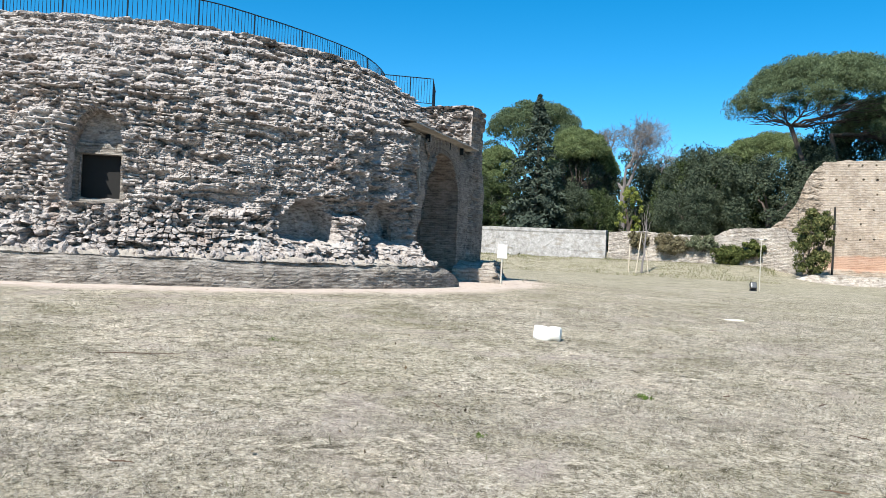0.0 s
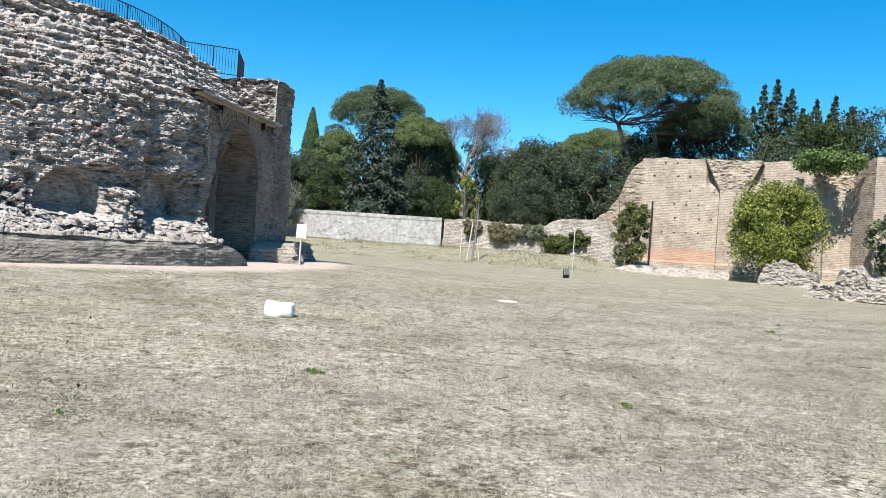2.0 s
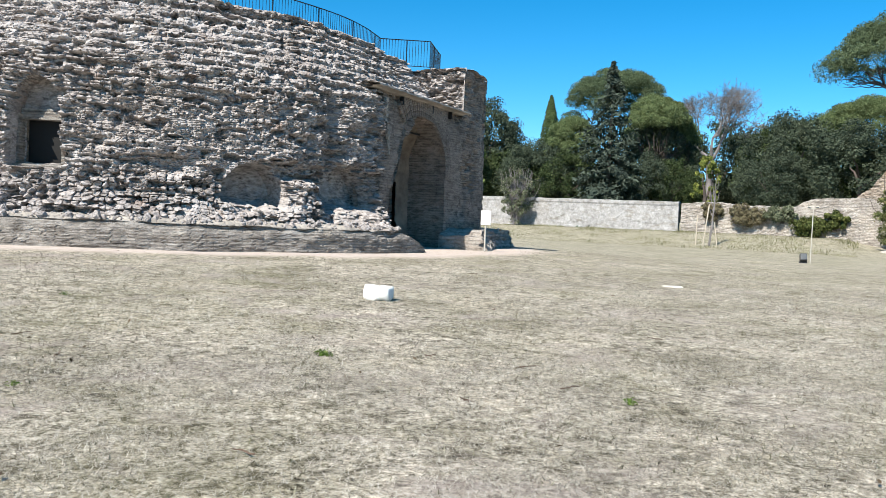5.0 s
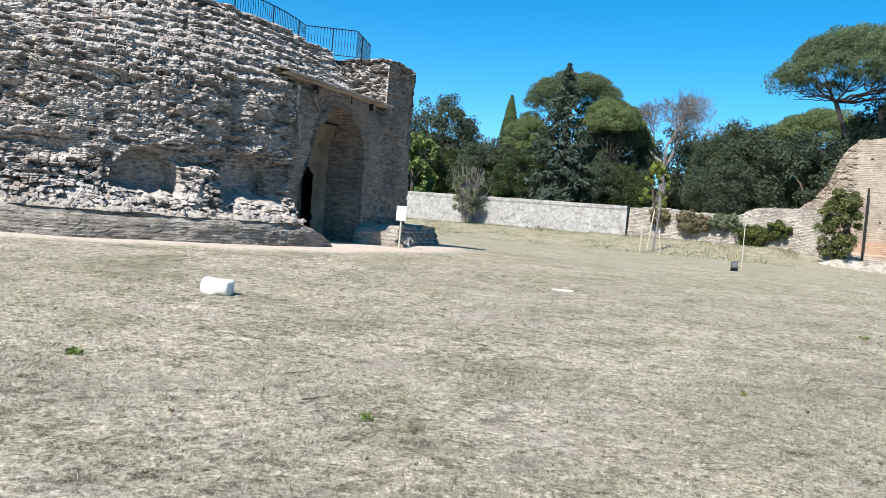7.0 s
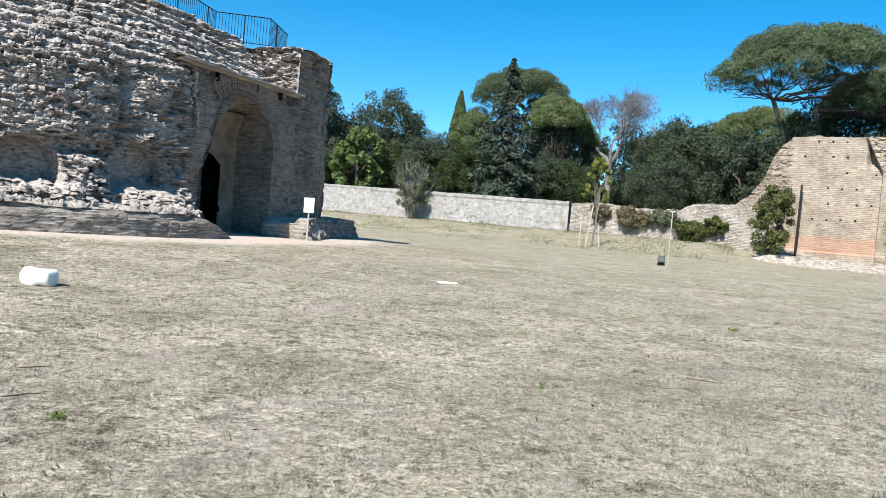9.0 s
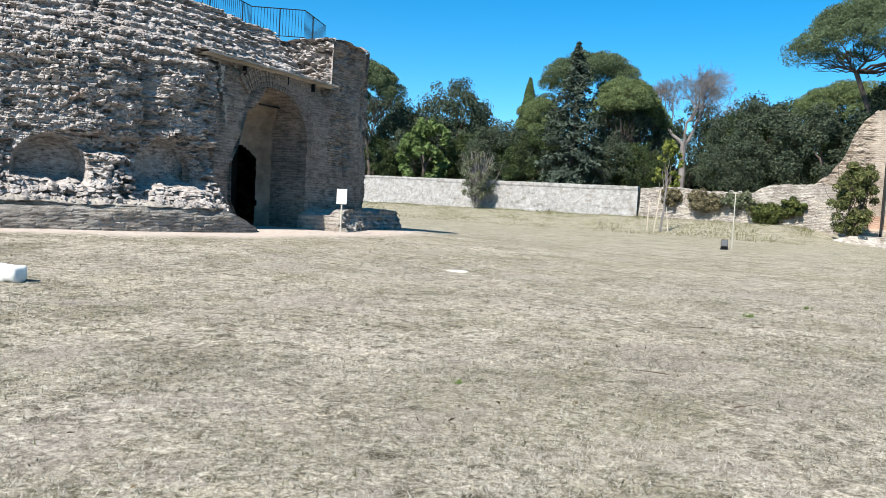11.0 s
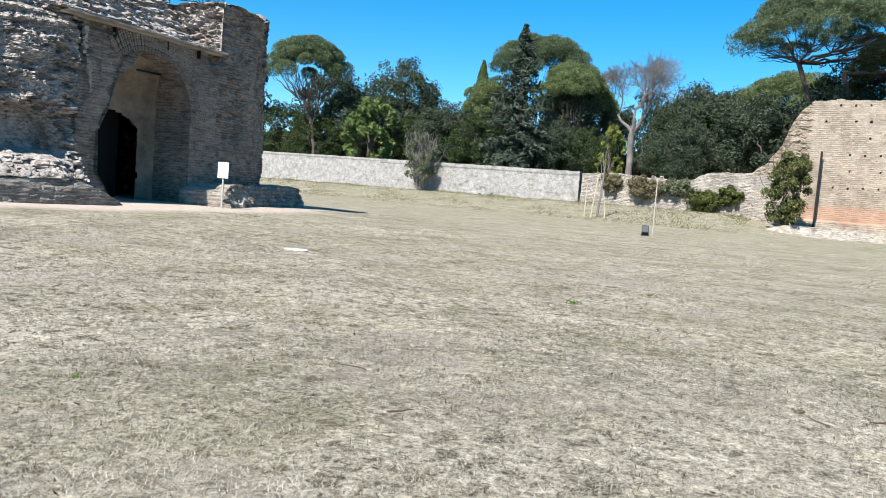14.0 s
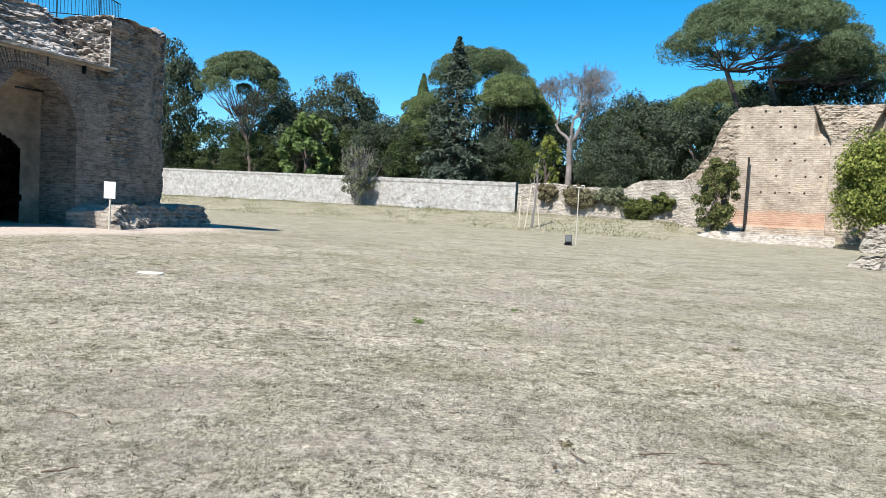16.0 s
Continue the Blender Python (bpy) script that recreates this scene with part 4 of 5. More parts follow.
def umbrella(at, crown_mid, rx, rz, fork=None, forks=7, n=150, per=130, name="umbrella_pine", label="tall umbrella pine with a flat spreading crown", size=0.125, trunk=0.34, mat=L_PINE):
    n = n * 2
    x, y, z = at
    t = thing(name, at, label, "tree", "pines")
    cx, cy, cz = crown_mid
    fork = np.array(fork or (x + (cx - x) * 0.55, y + (cy - y) * 0.55, z + (cz - rz - z) * 0.82), float)
    wood = [limb((x, y, z - 0.4), fork, trunk, trunk * 0.68, 0.1, 9, 9)]
    for k in range(forks):
        w = 2 * math.pi * k / forks + rng.uniform(-0.3, 0.3)
        e = np.array((cx + math.cos(w) * rx * 0.55, cy + math.sin(w) * rx * 0.55, cz + rz * 0.1))
        m = fork + (e - fork) * 0.5 + np.array((0, 0, -0.04 * rx))
        wood += [limb(fork, m, trunk * 0.42, trunk * 0.26), limb(m, e, trunk * 0.26, 0.05)]
        for j in range(5):
            w2 = w + rng.uniform(-0.6, 0.6)
            f = rng.uniform(0.6, 0.9)
            wood.append(limb(m, (cx + math.cos(w2) * rx * f, cy + math.sin(w2) * rx * f, cz + rz * rng.uniform(-0.1, 0.2)), 0.08, 0.02, 0.4, 6, 5))
    part("trunk", joined(wood), BARK_PINE, t)
    # a dome of rounded boughs, each a cap of fine needles, over a shallow hollow underside
    lobes = max(26, n // 7)
    q = np.sqrt((np.arange(lobes) + 0.5) / lobes) * rng.uniform(0.9, 1.0, lobes)
    w = np.arange(lobes) * 2.39996 + rng.uniform(-0.25, 0.25, lobes)
    lift = np.sqrt(np.clip(1 - q ** 2.4, 0, 1))
    mids = np.stack([cx + q * rx * 0.92 * np.cos(w), cy + q * rx * 0.92 * np.sin(w), cz - 0.30 * rz * (1 - lift) + rz * lift * 0.80 + rng.normal(size=lobes) * 0.03 * rz], 1)
    big = rx * 1.5 / math.sqrt(lobes) * rng.uniform(0.75, 1.2, lobes)
    C, N = [], []
    each = int(n * per * 1.45 / lobes)
    for m, b in zip(mids, big):
        d = on_ball(each, 0.55)
        ragged = 0.86 + 0.3 * vnoise(d[:, 0] * 3 + m[0], d[:, 1] * 3 + d[:, 2] * 2 + m[1], 9)
        C.append(m + d * (rng.uniform(0.35, 1.0, each) ** 0.45 * ragged)[:, None] * b * np.array((1.0, 1.0, 0.72)))
        N.append(rng.normal(size=(each, 3)) + d * 0.5)
    part("crown", leaf_tris(np.concatenate(C), np.concatenate(N), size * 0.62, 4.4), mat, t)
    return t


def fir(at, height, radius, mat=L_FIR, name="fir_tree", label="dark pointed conifer with drooping tiers", tiers=46, per=130, size=0.30, group="conifers", taper=0.62):
    x, y, z = at
    t = thing(name, at, label, "tree", group)
    part("trunk", tube([(x, y, z - 0.3), (x, y, z + height * 0.6), (x, y, z + height)], [0.3, 0.16, 0.02], 7), BARK_PINE, t)
    C, N = [], []
    for k in range(tiers):
        f = k / (tiers - 1)
        h = z + height * (0.06 + 0.93 * f)
        rr = radius * (1 - f) ** taper * rng.uniform(0.72, 1.12) + 0.1
        arms = max(7, int(13 * (1 - f)))
        for j in range(arms):
            w = rng.uniform(0, 2 * math.pi)
            L = rr * rng.uniform(0.7, 1.15)
            m = max(10, int(per * (1 - f * 0.8) / 6))
            q = rng.random(m) ** 0.6
            side = rng.normal(size=m) * 0.16 * (1 - 0.5 * q)
            C.append(np.stack([x + L * q * math.cos(w) - side * L * math.sin(w), y + L * q * math.sin(w) + side * L * math.cos(w), h - 0.28 * L * q ** 1.6 + rng.normal(size=m) * 0.14], 1))
            N.append(np.stack([0.4 * math.cos(w) + rng.normal(size=m) * 0.5, 0.4 * math.sin(w) + rng.normal(size=m) * 0.5, 0.8 + rng.normal(size=m) * 0.5], 1))
    part("foliage", leaf_tris(np.concatenate(C), np.concatenate(N), size, 2.4), mat, t)
    return t


def cypress(at, height, radius):
    x, y, z = at
    t = thing("cypress", at, "slim dark green cypress", "tree")
    part("trunk", tube([(x, y, z - 0.3), (x, y, z + height * 0.9)], [0.22, 0.03], 7), BARK_PINE, t)
    n = 9000
    f = rng.random(n)
    w = rng.uniform(0, 2 * math.pi, n)
    prof = radius * np.minimum(1, np.sqrt(f * 9)) * (1 - f ** 2.6) ** 0.8 * (0.9 + 0.22 * vnoise(w * 2.2, f * 22, 3))
    k = prof * (0.75 + 0.27 * rng.random(n))
    C = np.stack([x + k * np.cos(w), y + k * np.sin(w), z + 0.4 + f * height], 1)
    N = np.stack([np.cos(w), np.sin(w), 0.4 + 0 * w], 1) + rng.normal(size=(n, 3)) * 0.4
    part("foliage", leaf_tris(C, N, 0.22, 2.4), L_CYP, t)


def bare_tree(at, height, spread, fork):
    x, y, z = at
    t = thing("bare_tree", at, "leafless pale-barked tree with fine grey twigs", "tree")
    wood, ends = [limb((x, y, z - 0.3), (x, y, z + fork), 0.52, 0.40, 0.1, 8, 9)], []

    def grow(p, way, L, r, depth):
        e = p + way * L
        wood.append(limb(p, e, r, r * 0.6, 0.5, 4, 3 if depth > 3 else 6))
        if depth >= 6:
            for k in range(3):
                v = way + rng.normal(size=3) * 0.7
                wood.append(limb(e, e + v / np.linalg.norm(v) * L * 1.1, 0.022, 0.012, 0.4, 3, 3))
            return
        for k in range(4 if depth == 4 else 3):
            v = way + rng.normal(size=3) * (0.46 + 0.05 * depth)
            v[2] += 0.16
            grow(e, v / np.linalg.norm(v), L * rng.uniform(0.62, 0.82), max(r * 0.58, 0.030), depth + 1)

    f0 = np.array((x, y, z + fork))
    for v in ((-0.66, 0.1, 0.72), (0.10, -0.1, 1.0), (0.42, 0.2, 0.9)):
        v = np.array(v)
        grow(f0, v / np.linalg.norm(v), spread * 0.5, 0.27, 1)
    part("branch_work", joined(wood), BARK_PALE, t)


def shrub(at, rx, rz, mat, label, name="shrub", n=60, per=110, size=0.16, ry=None, cat="shrub", flat=1.0, stems=4, up=0.2, twig=BARK_PINE):
    x, y, z = at
    t = thing(name, at, label, cat)
    wood = [limb((x + rng.normal() * 0.1, y, z - 0.1), (x + rng.normal() * rx * 0.5, y + rng.normal() * 0.3, z + rz * rng.uniform(1.2, 2.0 if stems > 9 else 1.4)), 0.05, 0.015) for _ in range(stems)]
    if stems > 20:
        part("brushwood", joined(wood), twig, t)["kind"] = "stuff"
    else:
        for w in wood:
            part("stem", w, twig, t)
    d = on_ball(n, 0.1)
    C = np.array((x, y, z + rz)) + d * (0.5 + 0.52 * rng.random(n))[:, None] * np.array((rx, ry or rx, rz))
    part("foliage", tufts(C, rng.uniform(0.16, 0.3, n) * rx, per, size, up, flat), mat, t)
    return t


def G(x, y):
    return (x, y, gz(x, y))


# the wood behind the wall: a few oaks built, the rest copies turned and scaled
base = [oak(G(-48, 101), 12, 6.0), oak(G(-5.5, 104), 12, 6.0, mat=leaf_mat("oak_leaf_light", (0.025, 0.04, 0.014), (0.055, 0.078, 0.03), (0.11, 0.14, 0.06))), oak(G(20, 106), 12, 6.0)]


def again(k, x, y, height, radius):
    copy_thing(base[k], Matrix.Translation(G(x, y)) @ Matrix.Rotation(rng.uniform(0, 6.28), 4, "Z") @ Matrix.Diagonal((radius / 6, radius / 6, height / 12, 1)))


for k, x, y, h, q in ((1, -77, 101, 13, 6), (0, -70, 99, 21, 6.5), (1, -63, 103, 10, 6), (2, -57, 108, 15, 6.5), (0, -44, 104, 15.8, 6.6), (1, -52, 97, 8.5, 4.5),
                      (1, -39, 101, 9, 5), (2, -34, 98, 9.5, 5), (0, -34, 106, 11, 5.5), (1, -29, 97, 8.5, 4.4), (0, -28.5, 101, 10, 5), (2, -20.5, 106, 14.5, 5.0), (0, -20, 96, 8, 4), (1, -16.8, 98, 7.5, 3.6),
                      (0, -6, 96, 8.5, 4.2), (2, -4.5, 100, 12.5, 5.5), (0, 2.8, 97, 11.3, 6.3), (1, -1.5, 108, 12.3, 6), (0, 9, 100, 12.5, 6), (2, 15, 98, 11, 6), (0, 22, 100, 14, 6.5), (1, 28, 104, 17.5, 7),
                      (2, 15, 110, 19, 7.5), (0, 35, 106, 18.5, 7.5), (1, 42, 102, 17.5, 7), (2, 50, 104, 19, 8), (0, 58, 100, 18, 8), (1, -50, 112, 12.5, 6), (0, -43, 112, 12.5, 6), (2, -8, 129, 16, 7), (0, 11, 109, 17, 6), (0, -18, 134, 16.5, 7), (1, -26, 131, 17, 7), (1, -2, 130, 17.5, 7)):
    again(k, x, y, h, q)
fir(G(-23.1, 93.4), 18.7, 5.5, per=300, size=0.24, taper=0.7)
cypress(G(-48.7, 142), 22.6, 2.5)
umbrella(G(-30, 121), (-30.6, 121.5, 18.6), 8.4, 7.2, n=190, label="broad round-headed pine behind a dark conifer")
umbrella(G(-20.0, 103.5), (-20.2, 103.5, 13.2), 4.6, 5.6, n=120, label="light green round-headed pine", mat=L_LIGHT)
umbrella(G(-18.6, 107.5), (-19.0, 107.5, 11.8), 3.6, 4.6, n=90, label="light green round-headed pine", mat=L_LIGHT)
umbrella(G(-30.5, 102), (-30.5, 102, 11.0), 3.4, 5.4, n=90, label="small light green pine", mat=L_LIGHT)
umbrella(G(-49.6, 93.6), (-52.9, 95.0, 15.4), 5.5, 4.9, n=130, trunk=0.27)
umbrella(G(10.8, 101.0), (8.3, 101.0, 19.5), 10.6, 6.4, fork=(4.7, 99.9, 18.0), n=260, forks=9, trunk=0.36)
umbrella(G(12.6, 102.0), (15.2, 103.5, 17.0), 5.6, 5.0, fork=(9.0, 101.2, 17.2), n=110, label="umbrella pine whose crown meets its neighbour")
umbrella(G(3.6, 123.5), (3.6, 123.5, 15.6), 7.0, 5.0, n=130, label="light green pine in the second row", mat=L_LIGHT)
bare_tree(G(-17.05, 123), 20, 6.6, 9.6)
oak(G(-42.6, 94.2), 11, 3.6, L_MAPLE, 60, 100, 0.34, "broadleaf_tree", "bright green young broadleaf tree behind the wall", 0.1)
oak(G(-11.9, 91.6), 7.9, 1.5, L_BAY, 44, 90, 0.19, "young_tree", "slim yellow-green young tree behind the wall", 0.1)
for x, y, h, q in ((25.5, 121.8, 26.0, 3.0), (27.4, 122.6, 27.0, 3.0), (29.3, 122.0, 25.5, 3.0), (33.0, 123.2, 24.3, 3.2), (35.6, 123.7, 25.0, 3.0), (37.6, 123.0, 23.5, 3.0), (26.4, 120.8, 23.5, 3.2), (28.4, 120.6, 24.0, 3.2), (30.6, 121.0, 22.5, 3.2), (31.8, 122.2, 21.5, 3.2), (34.3, 121.6, 22.0, 3.2), (39.6, 122.0, 21.5, 3.2), (24.0, 121.0, 22.5, 3.2)):
    fir(G(x, y), h * 0.97, q * 2.5, mat=L_SLOPE, taper=0.9, tiers=34, per=120, size=0.27, label="pointed dark conifer of a group on the slope")

# the wood goes on behind
n = 46000
wx, wy = rng.uniform(-150, 120, n), rng.uniform(134, 146, n)
crest = 9 + 3.5 * fbm(wx * 0.09, wx * 0, 3, 400)
wz = ground_z(wx, wy) + crest * rng.random(n) ** 0.7
far_wood = part("far_wood", leaf_tris(np.stack([wx, wy, wz], 1), np.stack([rng.normal(size=n) * 0.5, -1 + rng.normal(size=n) * 0.5, 0.5 + rng.normal(size=n) * 0.5], 1), 0.75, 1.7), L_OAK)
tagged(far_wood, "dark edge of a dense evergreen wood", "woodland", kind="stuff")

# shrubs in and on the walls
shrub(G(-31.8, 87.2), 1.9, 3.3, L_OLIVE, "tall thin grey-green shrub against the plaster wall", n=80, per=70, size=0.11, stems=90, up=0.9, twig=BARK_PALE)
shrub((6.0, 77.6, 1.05), 1.8, 3.05, L_LEATHER, "dark leathery upright shrub before the end of the ruin", n=80, per=170, size=0.12, stems=12, up=0.6)
shrub((17.8, 74.2, 0.35), 3.75, 4.45, L_BAY, "large yellow-green bay shrub in front of the ruin", n=170, per=250, size=0.125, ry=2.6)
shrub((26.5, 73.0, 1.5), 2.0, 3.0, L_OLIVE, "straggling shrub among the broken piers", n=40, per=90, size=0.2)
shrub((22.6, 77.6, 10.9), 2.9, 0.6, L_MAPLE, "bright green creeper on the wall top", n=50, per=80, size=0.2, name="creeper", cat="plant")
shrub((-10.03, 84.99, 3.04), 1.1, 0.85, L_DRY, "dry brown bush hanging on the wall", n=36, per=90, size=0.14, ry=0.5)
shrub((-6.60, 84.32, 2.64), 1.7, 0.95, L_DRY, "dry brown bush hanging on the wall", n=46, per=90, size=0.14, ry=0.5)
shrub((-3.53, 83.73, 3.06), 1.5, 0.8, L_OLIVE, "grey-green bush hanging on the wall", n=40, per=90, size=0.14, ry=0.5)
shrub((-0.89, 83.22, 1.95), 1.6, 0.85, L_IVY, "dark green bush at the foot of the wall", n=60, per=130, size=0.12, ry=0.7)
shrub((1.11, 82.83, 2.55), 1.0, 0.9, L_IVY, "dark green bush at the foot of the wall", n=30, per=110, size=0.15, ry=0.6)

# ---- small things on the lawn ----
def rock(name, at, dims, material, label, cat, seed, turn=0.0, cuts=5):
    bm = box(-dims[0] / 2, dims[0] / 2, -dims[1] / 2, dims[1] / 2, 0, dims[2])
    bmesh.ops.subdivide_edges(bm, edges=bm.edges[:], cuts=cuts, use_grid_fill=True)
    for v in bm.verts:
        c = Vector((v.co.x / dims[0] * 2, v.co.y / dims[1] * 2, v.co.z / dims[2] * 2 - 1))
        pull = 1 - 0.30 * max(0, c.length - 1.0) ** 1.2
        v.co.x, v.co.y = v.co.x * pull, v.co.y * pull
        v.co.z = dims[2] / 2 + (v.co.z - dims[2] / 2) * pull
        v.co += noise.noise_vector(v.co * 6 + Vector((seed, 0, 0))) * min(dims) * 0.16
    bm.transform(pose(at[0], at[1], at[2] - 0.02, 0, 0, turn))
    ob = part(name, bm, material, shade=True)
    return tagged(ob, label, cat)


rock("marble_block", G(-2.86, 12.75), (0.45, 0.28, 0.24), MARBLE, "rough white marble block lying on the lawn", "stone", 3, 14)
rock("flat_stone", (-0.1, 20.5, gz(-0.1, 20.5) + 0.005), (0.46, 0.2, 0.045), SLAB, "flat pale stone slab sunk in the lawn", "stone", 9, 12)

sign = thing("sign", G(-7.93, 27.5), "blank white notice board on a pale metal post", "sign")
sx, sy, sz = G(-7.93, 27.5)
part("post", tube([(sx, sy, sz - 0.1), (sx, sy, sz + 1.0)], [0.03, 0.03], 10), STEEL, sign)
_m = pose(sx, sy, sz, 0, 0, 22)
panel = part("panel", box(-0.165, 0.165, -0.06, -0.035, 0.92, 1.40, 0.008, _m), WHITE, sign, "blank white panel")
part("panel_rim", box(-0.17, 0.17, -0.035, -0.028, 0.915, 1.405, 0.004, _m), STEEL, panel)

pole = thing("lamp_pole", G(1.05, 49.0), "thin pale steel pole with two small lamps", "lamp")
px_, py_, pz_ = G(1.05, 49.0)
part("pole", tube([(px_, py_, pz_ - 0.1), (px_, py_, pz_ + 2.9)], [0.028, 0.024], 8), STEEL, pole)
part("crossbar", box(px_ - 0.22, px_ + 0.22, py_ - 0.03, py_ + 0.03, pz_ + 2.86, pz_ + 2.92, 0.01), STEEL, pole)
for side in (-1, 1):
    lamp_head = part("lamp_head", box(px_ + side * 0.2 - 0.09, px_ + side * 0.2 + 0.09, py_ - 0.12, py_ + 0.05, pz_ + 2.9, pz_ + 3.0, 0.02), STEEL, pole)
    part("lens", box(px_ + side * 0.2 - 0.07, px_ + side * 0.2 + 0.07, py_ - 0.128, py_ - 0.12, pz_ + 2.92, pz_ + 2.98, 0.002), GLASSY, lamp_head)
flood = thing("floodlight", G(0.72, 48.8), "small black floodlight standing on the lawn", "lamp")
fx, fy, fz = G(0.72, 48.8)
_m = pose(fx, fy, fz + 0.30, -25, 0, 15)
housing = part("housing", box(-0.17, 0.17, -0.12, 0.16, -0.2, 0.2, 0.03, _m), LENS, flood)
part("lens", box(-0.14, 0.14, -0.135, -0.12, -0.16, 0.16, 0.006, _m), GLASSY, housing, "grey glass")
part("bracket", box(fx - 0.2, fx + 0.2, fy - 0.05, fy + 0.05, fz - 0.02, fz + 0.1, 0.01), LENS, flood)

for dx, dy, lx, h, rr in ((-1.05, 0.3, 0.05, 2.6, 0.05), (-0.35, -0.3, 0.4, 3.6, 0.055), (0.75, 0.3, -0.3, 2.0, 0.045)):
    x, y, z = G(-8.5 + dx, 74.3 + dy)
    s = part("stake", tube([(x, y, z - 0.2), (x + lx, y, z + h)], [rr, rr * 0.9], 8), WOODPALE)
    tagged(s, "pale wooden stake propping a young tree", "stake", "tree stakes")
yt = thing("sapling", G(-8.4, 74.3), "young leafless tree tied to stakes", "tree")
x, y, z = G(-8.4, 74.3)
part("stem", limb((x, y, z - 0.2), (x + 0.35, y, z + 4.4), 0.11, 0.05, 0.1, 8, 8), BARK_PALE, yt)
for h, dx, dy, L in ((2.6, -0.5, 0.1, 1.5), (3.0, 0.5, 0.2, 1.7), (3.4, -0.35, -0.2, 1.8), (3.9, 0.3, 0.0, 1.7), (4.3, 0.1, 0.1, 1.9), (4.2, -0.2, 0.0, 1.2)):
    part("branch", limb((x + 0.05 * h, y, z + h), (x + 0.07 * h + dx, y + dy, z + h + L), 0.035, 0.012), BARK_PALE, yt)

# ---- grass, weeds and litter on the lawn ----
def near_walk(x, y):
    """Metres from the line walked, which runs from (0, 0) to (9.8, 9.3)."""
    t = np.clip((x * 9.8 + y * 9.3) / (9.8 ** 2 + 9.3 ** 2), 0, 1)
    return np.hypot(x - 9.8 * t, y - 9.3 * t)


def blades(n, xs, ys, near, far, length, width, rise, worn=0.5):
    x, y = rng.uniform(*xs, n), rng.uniform(*ys, n)
    d = near_walk(x, y)
    bare = smooth(fbm(x * 0.9, y * 0.9, 4, 300), 0.05, 0.35) * worn
    off = np.hypot(x - DRUM[0], y - DRUM[1])
    ahead = (-0.688 * x + 0.725 * y > 1.2) | (x + y > 21)
    k = (d > near) & (d < far) & ahead & (rng.random(n) > bare) & (rng.random(n) < 1.1 - 1.0 * smooth(d, near + 0.5 * (far - near), far)) & (off > 13.6) & (np.hypot((x + 0.1) / 0.6, (y - 20.35) / 0.5) > 1)
    x, y = x[k], y[k]
    n = len(x)
    z = ground_z(x, y)
    w, up = rng.uniform(0, 2 * math.pi, n), rng.random(n) ** 1.6 * rise
    L, b = length * rng.uniform(0.5, 1.4, n), width * rng.uniform(0.6, 1.3, n)
    dx, dy = np.cos(w), np.sin(w)
    foot = np.stack([x, y, z - 0.004], 1)
    side = np.stack([-dy, dx, rng.normal(size=n) * 0.3], 1) * b[:, None]
    tip = np.stack([x + dx * L * np.cos(up), y + dy * L * np.cos(up), z + 0.012 + L * np.sin(up)], 1)
    V = np.stack([foot - side, foot + side, tip], 1).reshape(-1, 3)
    return V, np.arange(3 * n).reshape(n, 3)


L_TUFT = leaf_mat("dark_tuft_blade", (0.07, 0.068, 0.04), (0.19, 0.18, 0.115), (0.44, 0.41, 0.32), 0.5, 0.1)
for mat, args in ((L_GRASS, (1900000, (-9, 15), (1.5, 19), 2.6, 8.0, 0.044, 0.0019, 0.45)), (L_GRASS, (640000, (-14, 20), (3, 26), 6.0, 19.0, 0.05, 0.0040, 0.45)), (L_TUFT, (170000, (-16, 24), (3, 48), 3.0, 36.0, 0.042, 0.0055, 0.8))):
    g = part("grass", blades(*args), mat)
    tagged(g, "short dry straw-coloured mown grass", "grass", kind="stuff")
n = 34000
x = rng.uniform(-75, 3, n)
y = wall_line(x) - rng.random(n) ** 1.6 * 14 - 0.3
tall = smooth(fbm(x * 0.4, y * 0.4, 3, 310), -0.1, 0.5)
z, w = ground_z(x, y), rng.uniform(0, 6.28, n)
L = 0.05 + 0.24 * tall * rng.random(n)
foot = np.stack([x, y, z - 0.02], 1)
side = np.stack([np.cos(w), np.sin(w), 0 * w], 1) * 0.03
tip = np.stack([x + rng.normal(size=n) * 0.1, y + rng.normal(size=n) * 0.1, z + L], 1)
rough_grass = part("rough_grass", (np.stack([foot - side, foot + side, tip], 1).reshape(-1, 3), np.arange(3 * n).reshape(n, 3)), leaf_mat("rough_grass_blade", (0.10, 0.10, 0.05), (0.22, 0.215, 0.12), (0.38, 0.36, 0.23), 0.3, 0.2))
tagged(rough_grass, "long rough yellow-green grass on the bank below the wall", "grass", kind="stuff")


def weed(x, y, size, mat, label):
    t = thing("weed", G(x, y), label, "plant", "weeds in the lawn")
    n = int(26 + 300 * size)
    d = on_ball(n, 0.7)
    d[:, 2] = np.abs(d[:, 2])
    C = np.array(G(x, y)) + d * rng.random(n)[:, None] * np.array((size, size, size * 0.6))
    part("leaf_tuft", leaf_quads(C, d + rng.normal(size=(n, 3)) * 0.5, size * 0.2, 2.2), mat, t)["kind"] = "stuff"


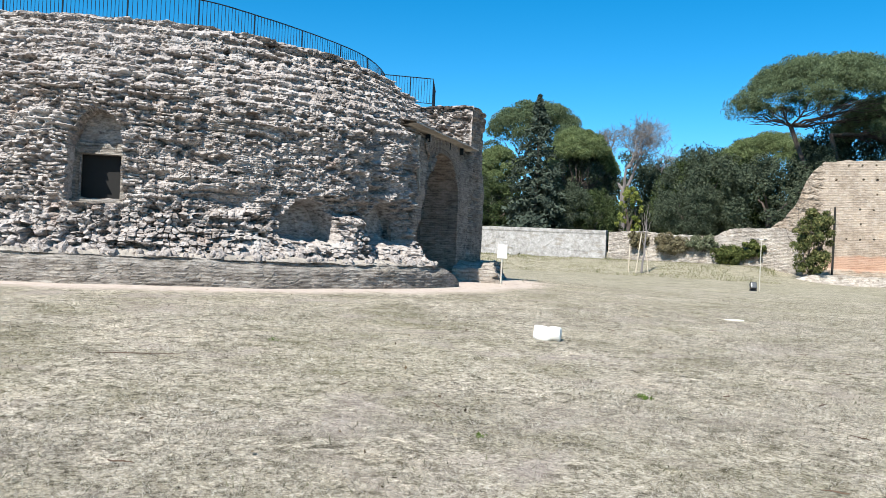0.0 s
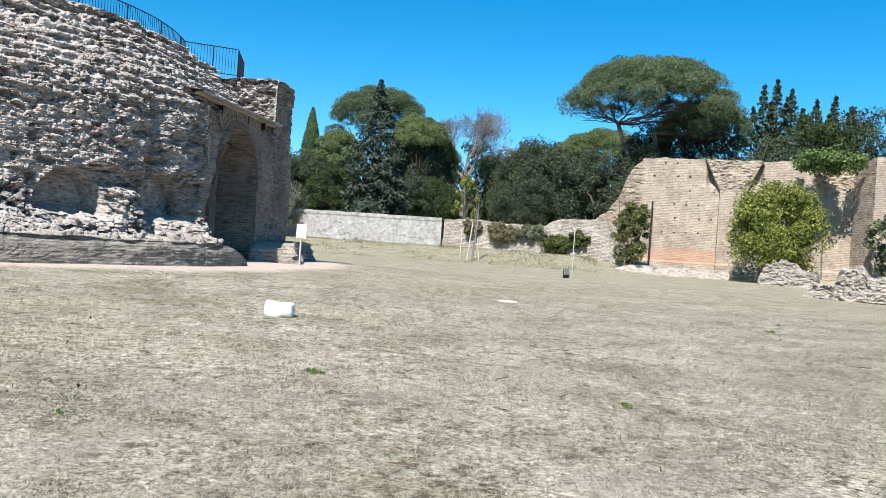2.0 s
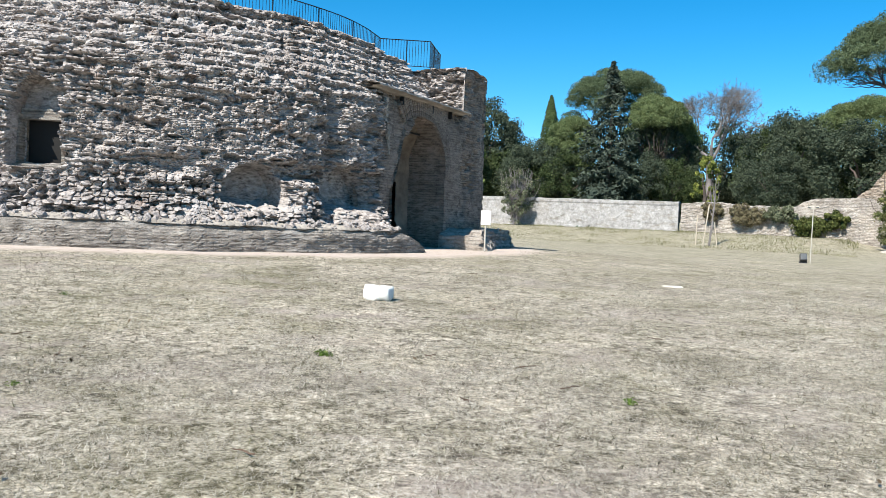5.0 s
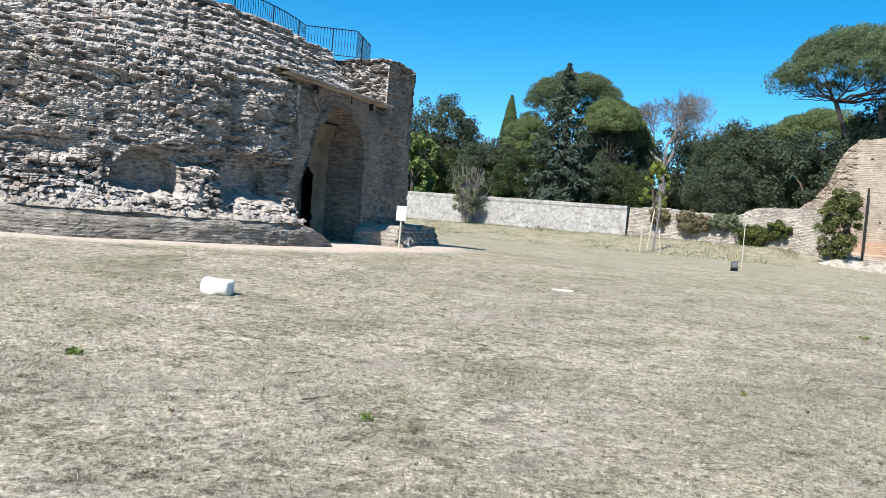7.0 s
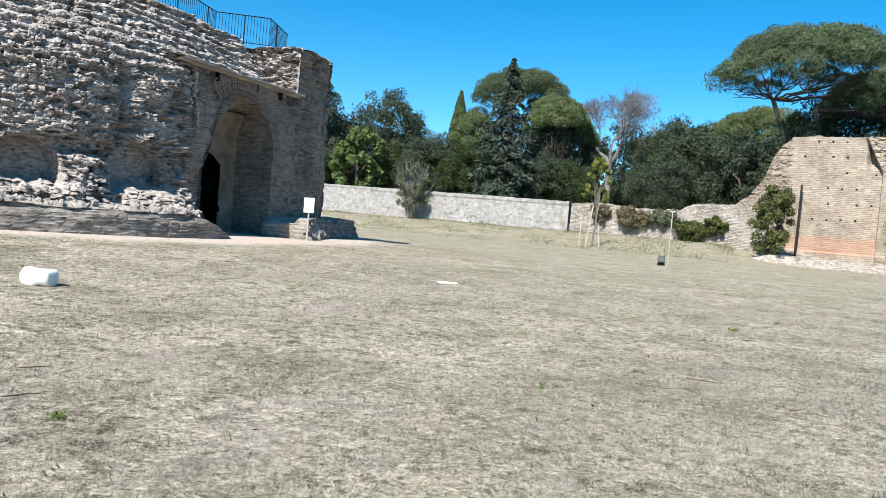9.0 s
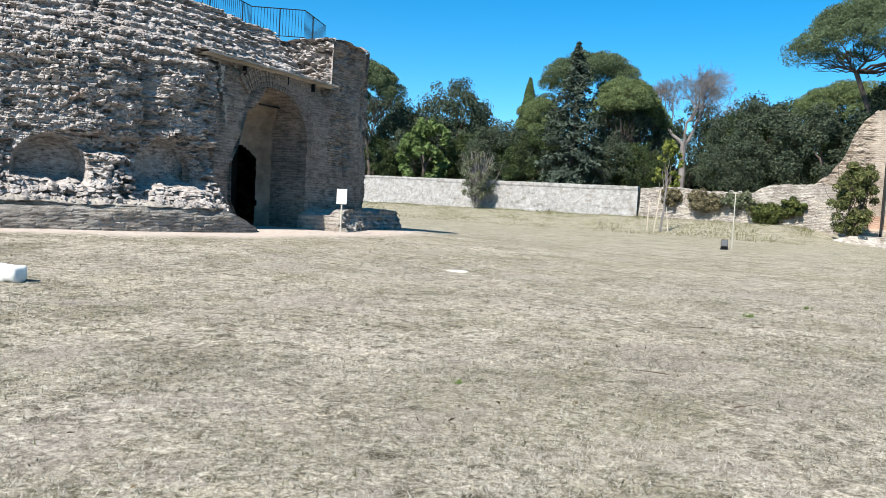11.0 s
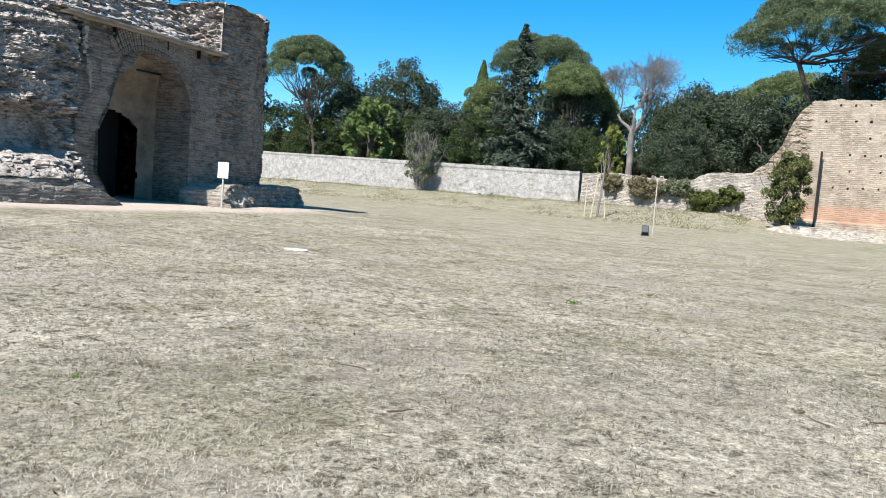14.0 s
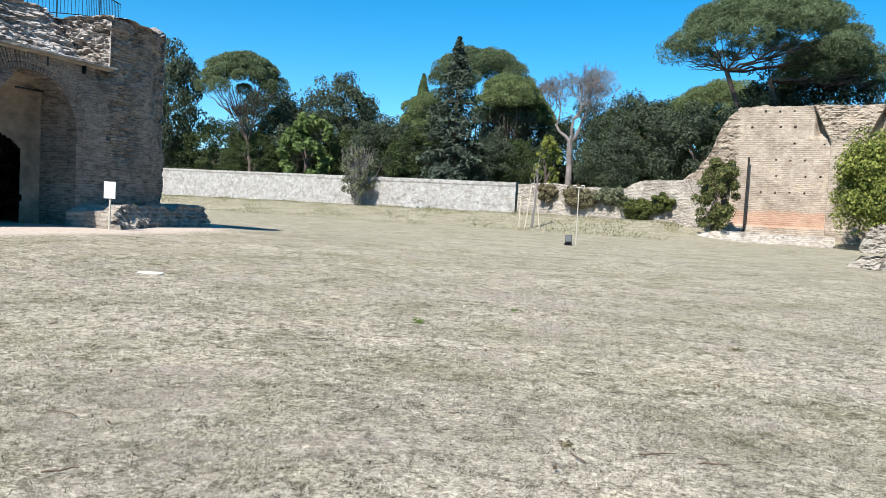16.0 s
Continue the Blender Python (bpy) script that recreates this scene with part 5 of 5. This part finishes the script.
for x, y, s in ((5.63, 19.13, 0.12), (2.1, 8.6, 0.09), (-0.9, 8.7, 0.12), (-1.9, 6.2, 0.07), (6.3, 21.3, 0.1), (11.8, 14.6, 0.08), (4.3, 11.9, 0.06), (12.6, 17.7, 0.08), (-6.1, 9.8, 0.08)):
    weed(x, y, s, L_GREEN, "small green weed in the dry lawn")
for x, y, s in ((9.6, 19.65, 0.11), (8.7, 14.6, 0.08), (4.9, 13.4, 0.06)):
    weed(x, y, s, L_DRY, "dry brown grass tussock in the lawn")
STICK = plain_mat("dead_stick", (0.13, 0.085, 0.06), 0.85, 0, 0.4, 20)
for k in range(46):
    x, y = ((-6.67, 7.77) if k == 0 else (rng.uniform(-6, 15), rng.uniform(4, 19)))
    if near_walk(x, y) < 2.2 or math.hypot(x - DRUM[0], y - DRUM[1]) < 13.5:
        continue
    L, w = (0.95 if k == 0 else rng.uniform(0.10, 0.28)), (0.55 if k == 0 else rng.uniform(0, 3.14))
    pts = [(x + (q - 0.5) * L * math.cos(w) + rng.normal() * 0.012, y + (q - 0.5) * L * math.sin(w) + rng.normal() * 0.012, gz(x + (q - 0.5) * L * math.cos(w), y + (q - 0.5) * L * math.sin(w)) + 0.022) for q in np.linspace(0, 1, 6)]
    s = part("stick", tube(pts, [0.005, 0.006, 0.006, 0.005, 0.004, 0.003], 5), STICK)
    tagged(s, "thin dry brown stick lying on the lawn", "stick", "sticks on the lawn")
n = 700
x, y = rng.uniform(-12, 18, n), rng.uniform(2, 34, n)
k = (near_walk(x, y) > 1.8) & (np.hypot(x - DRUM[0], y - DRUM[1]) > 12.2)
x, y = x[k], y[k]
dead = part("dead_leaves", leaf_quads(np.stack([x, y, ground_z(x, y) + 0.03], 1), np.stack([rng.normal(size=len(x)) * 0.4, rng.normal(size=len(x)) * 0.4, 1 + 0 * x], 1), 0.032), leaf_mat("dead_leaf", (0.05, 0.035, 0.022), (0.12, 0.085, 0.05), (0.22, 0.17, 0.1), 1.0, 0.05))
tagged(dead, "scattered dark dead leaves on the lawn", "leaves", kind="stuff")

# ---- fallen stones along the foot of the drum ----
shapes = []
for k in range(8):
    bm = bmesh.new()
    bmesh.ops.create_icosphere(bm, subdivisions=1, radius=0.5)
    for v in bm.verts:
        v.co = Vector((v.co.x * rng.uniform(0.75, 1.3), v.co.y * rng.uniform(0.6, 1.05), v.co.z * rng.uniform(0.4, 0.85)))
    me = bpy.data.meshes.new("stone")
    bm.to_mesh(me)
    bm.free()
    me.materials.append(RUBBLE)
    shapes.append(me)
for k in range(290):
    heap = k % 3 == 0
    a = rng.normal(-9.5, 2.2) if heap else rng.uniform(-74, -7)
    f = rng.random()
    rr = (10.95 + 0.45 * f) if heap else 10.6 + 0.95 * f ** 1.5
    size = 0.06 + 0.26 * rng.random() ** 2.5
    h = 1.33 - 0.10 * f + size * 0.1
    if -5.0 < a:
        continue
    ob = new("stone", shapes[k % 8])
    ob.parent, ob.matrix_parent_inverse = ruin, Matrix.Translation(ruin.location).inverted()
    ob.matrix_basis = Matrix.LocRotScale(Vector(on_drum(a, rr, h)), Euler(rng.uniform(0, 6.28, 3)), Vector((size, size, size)))
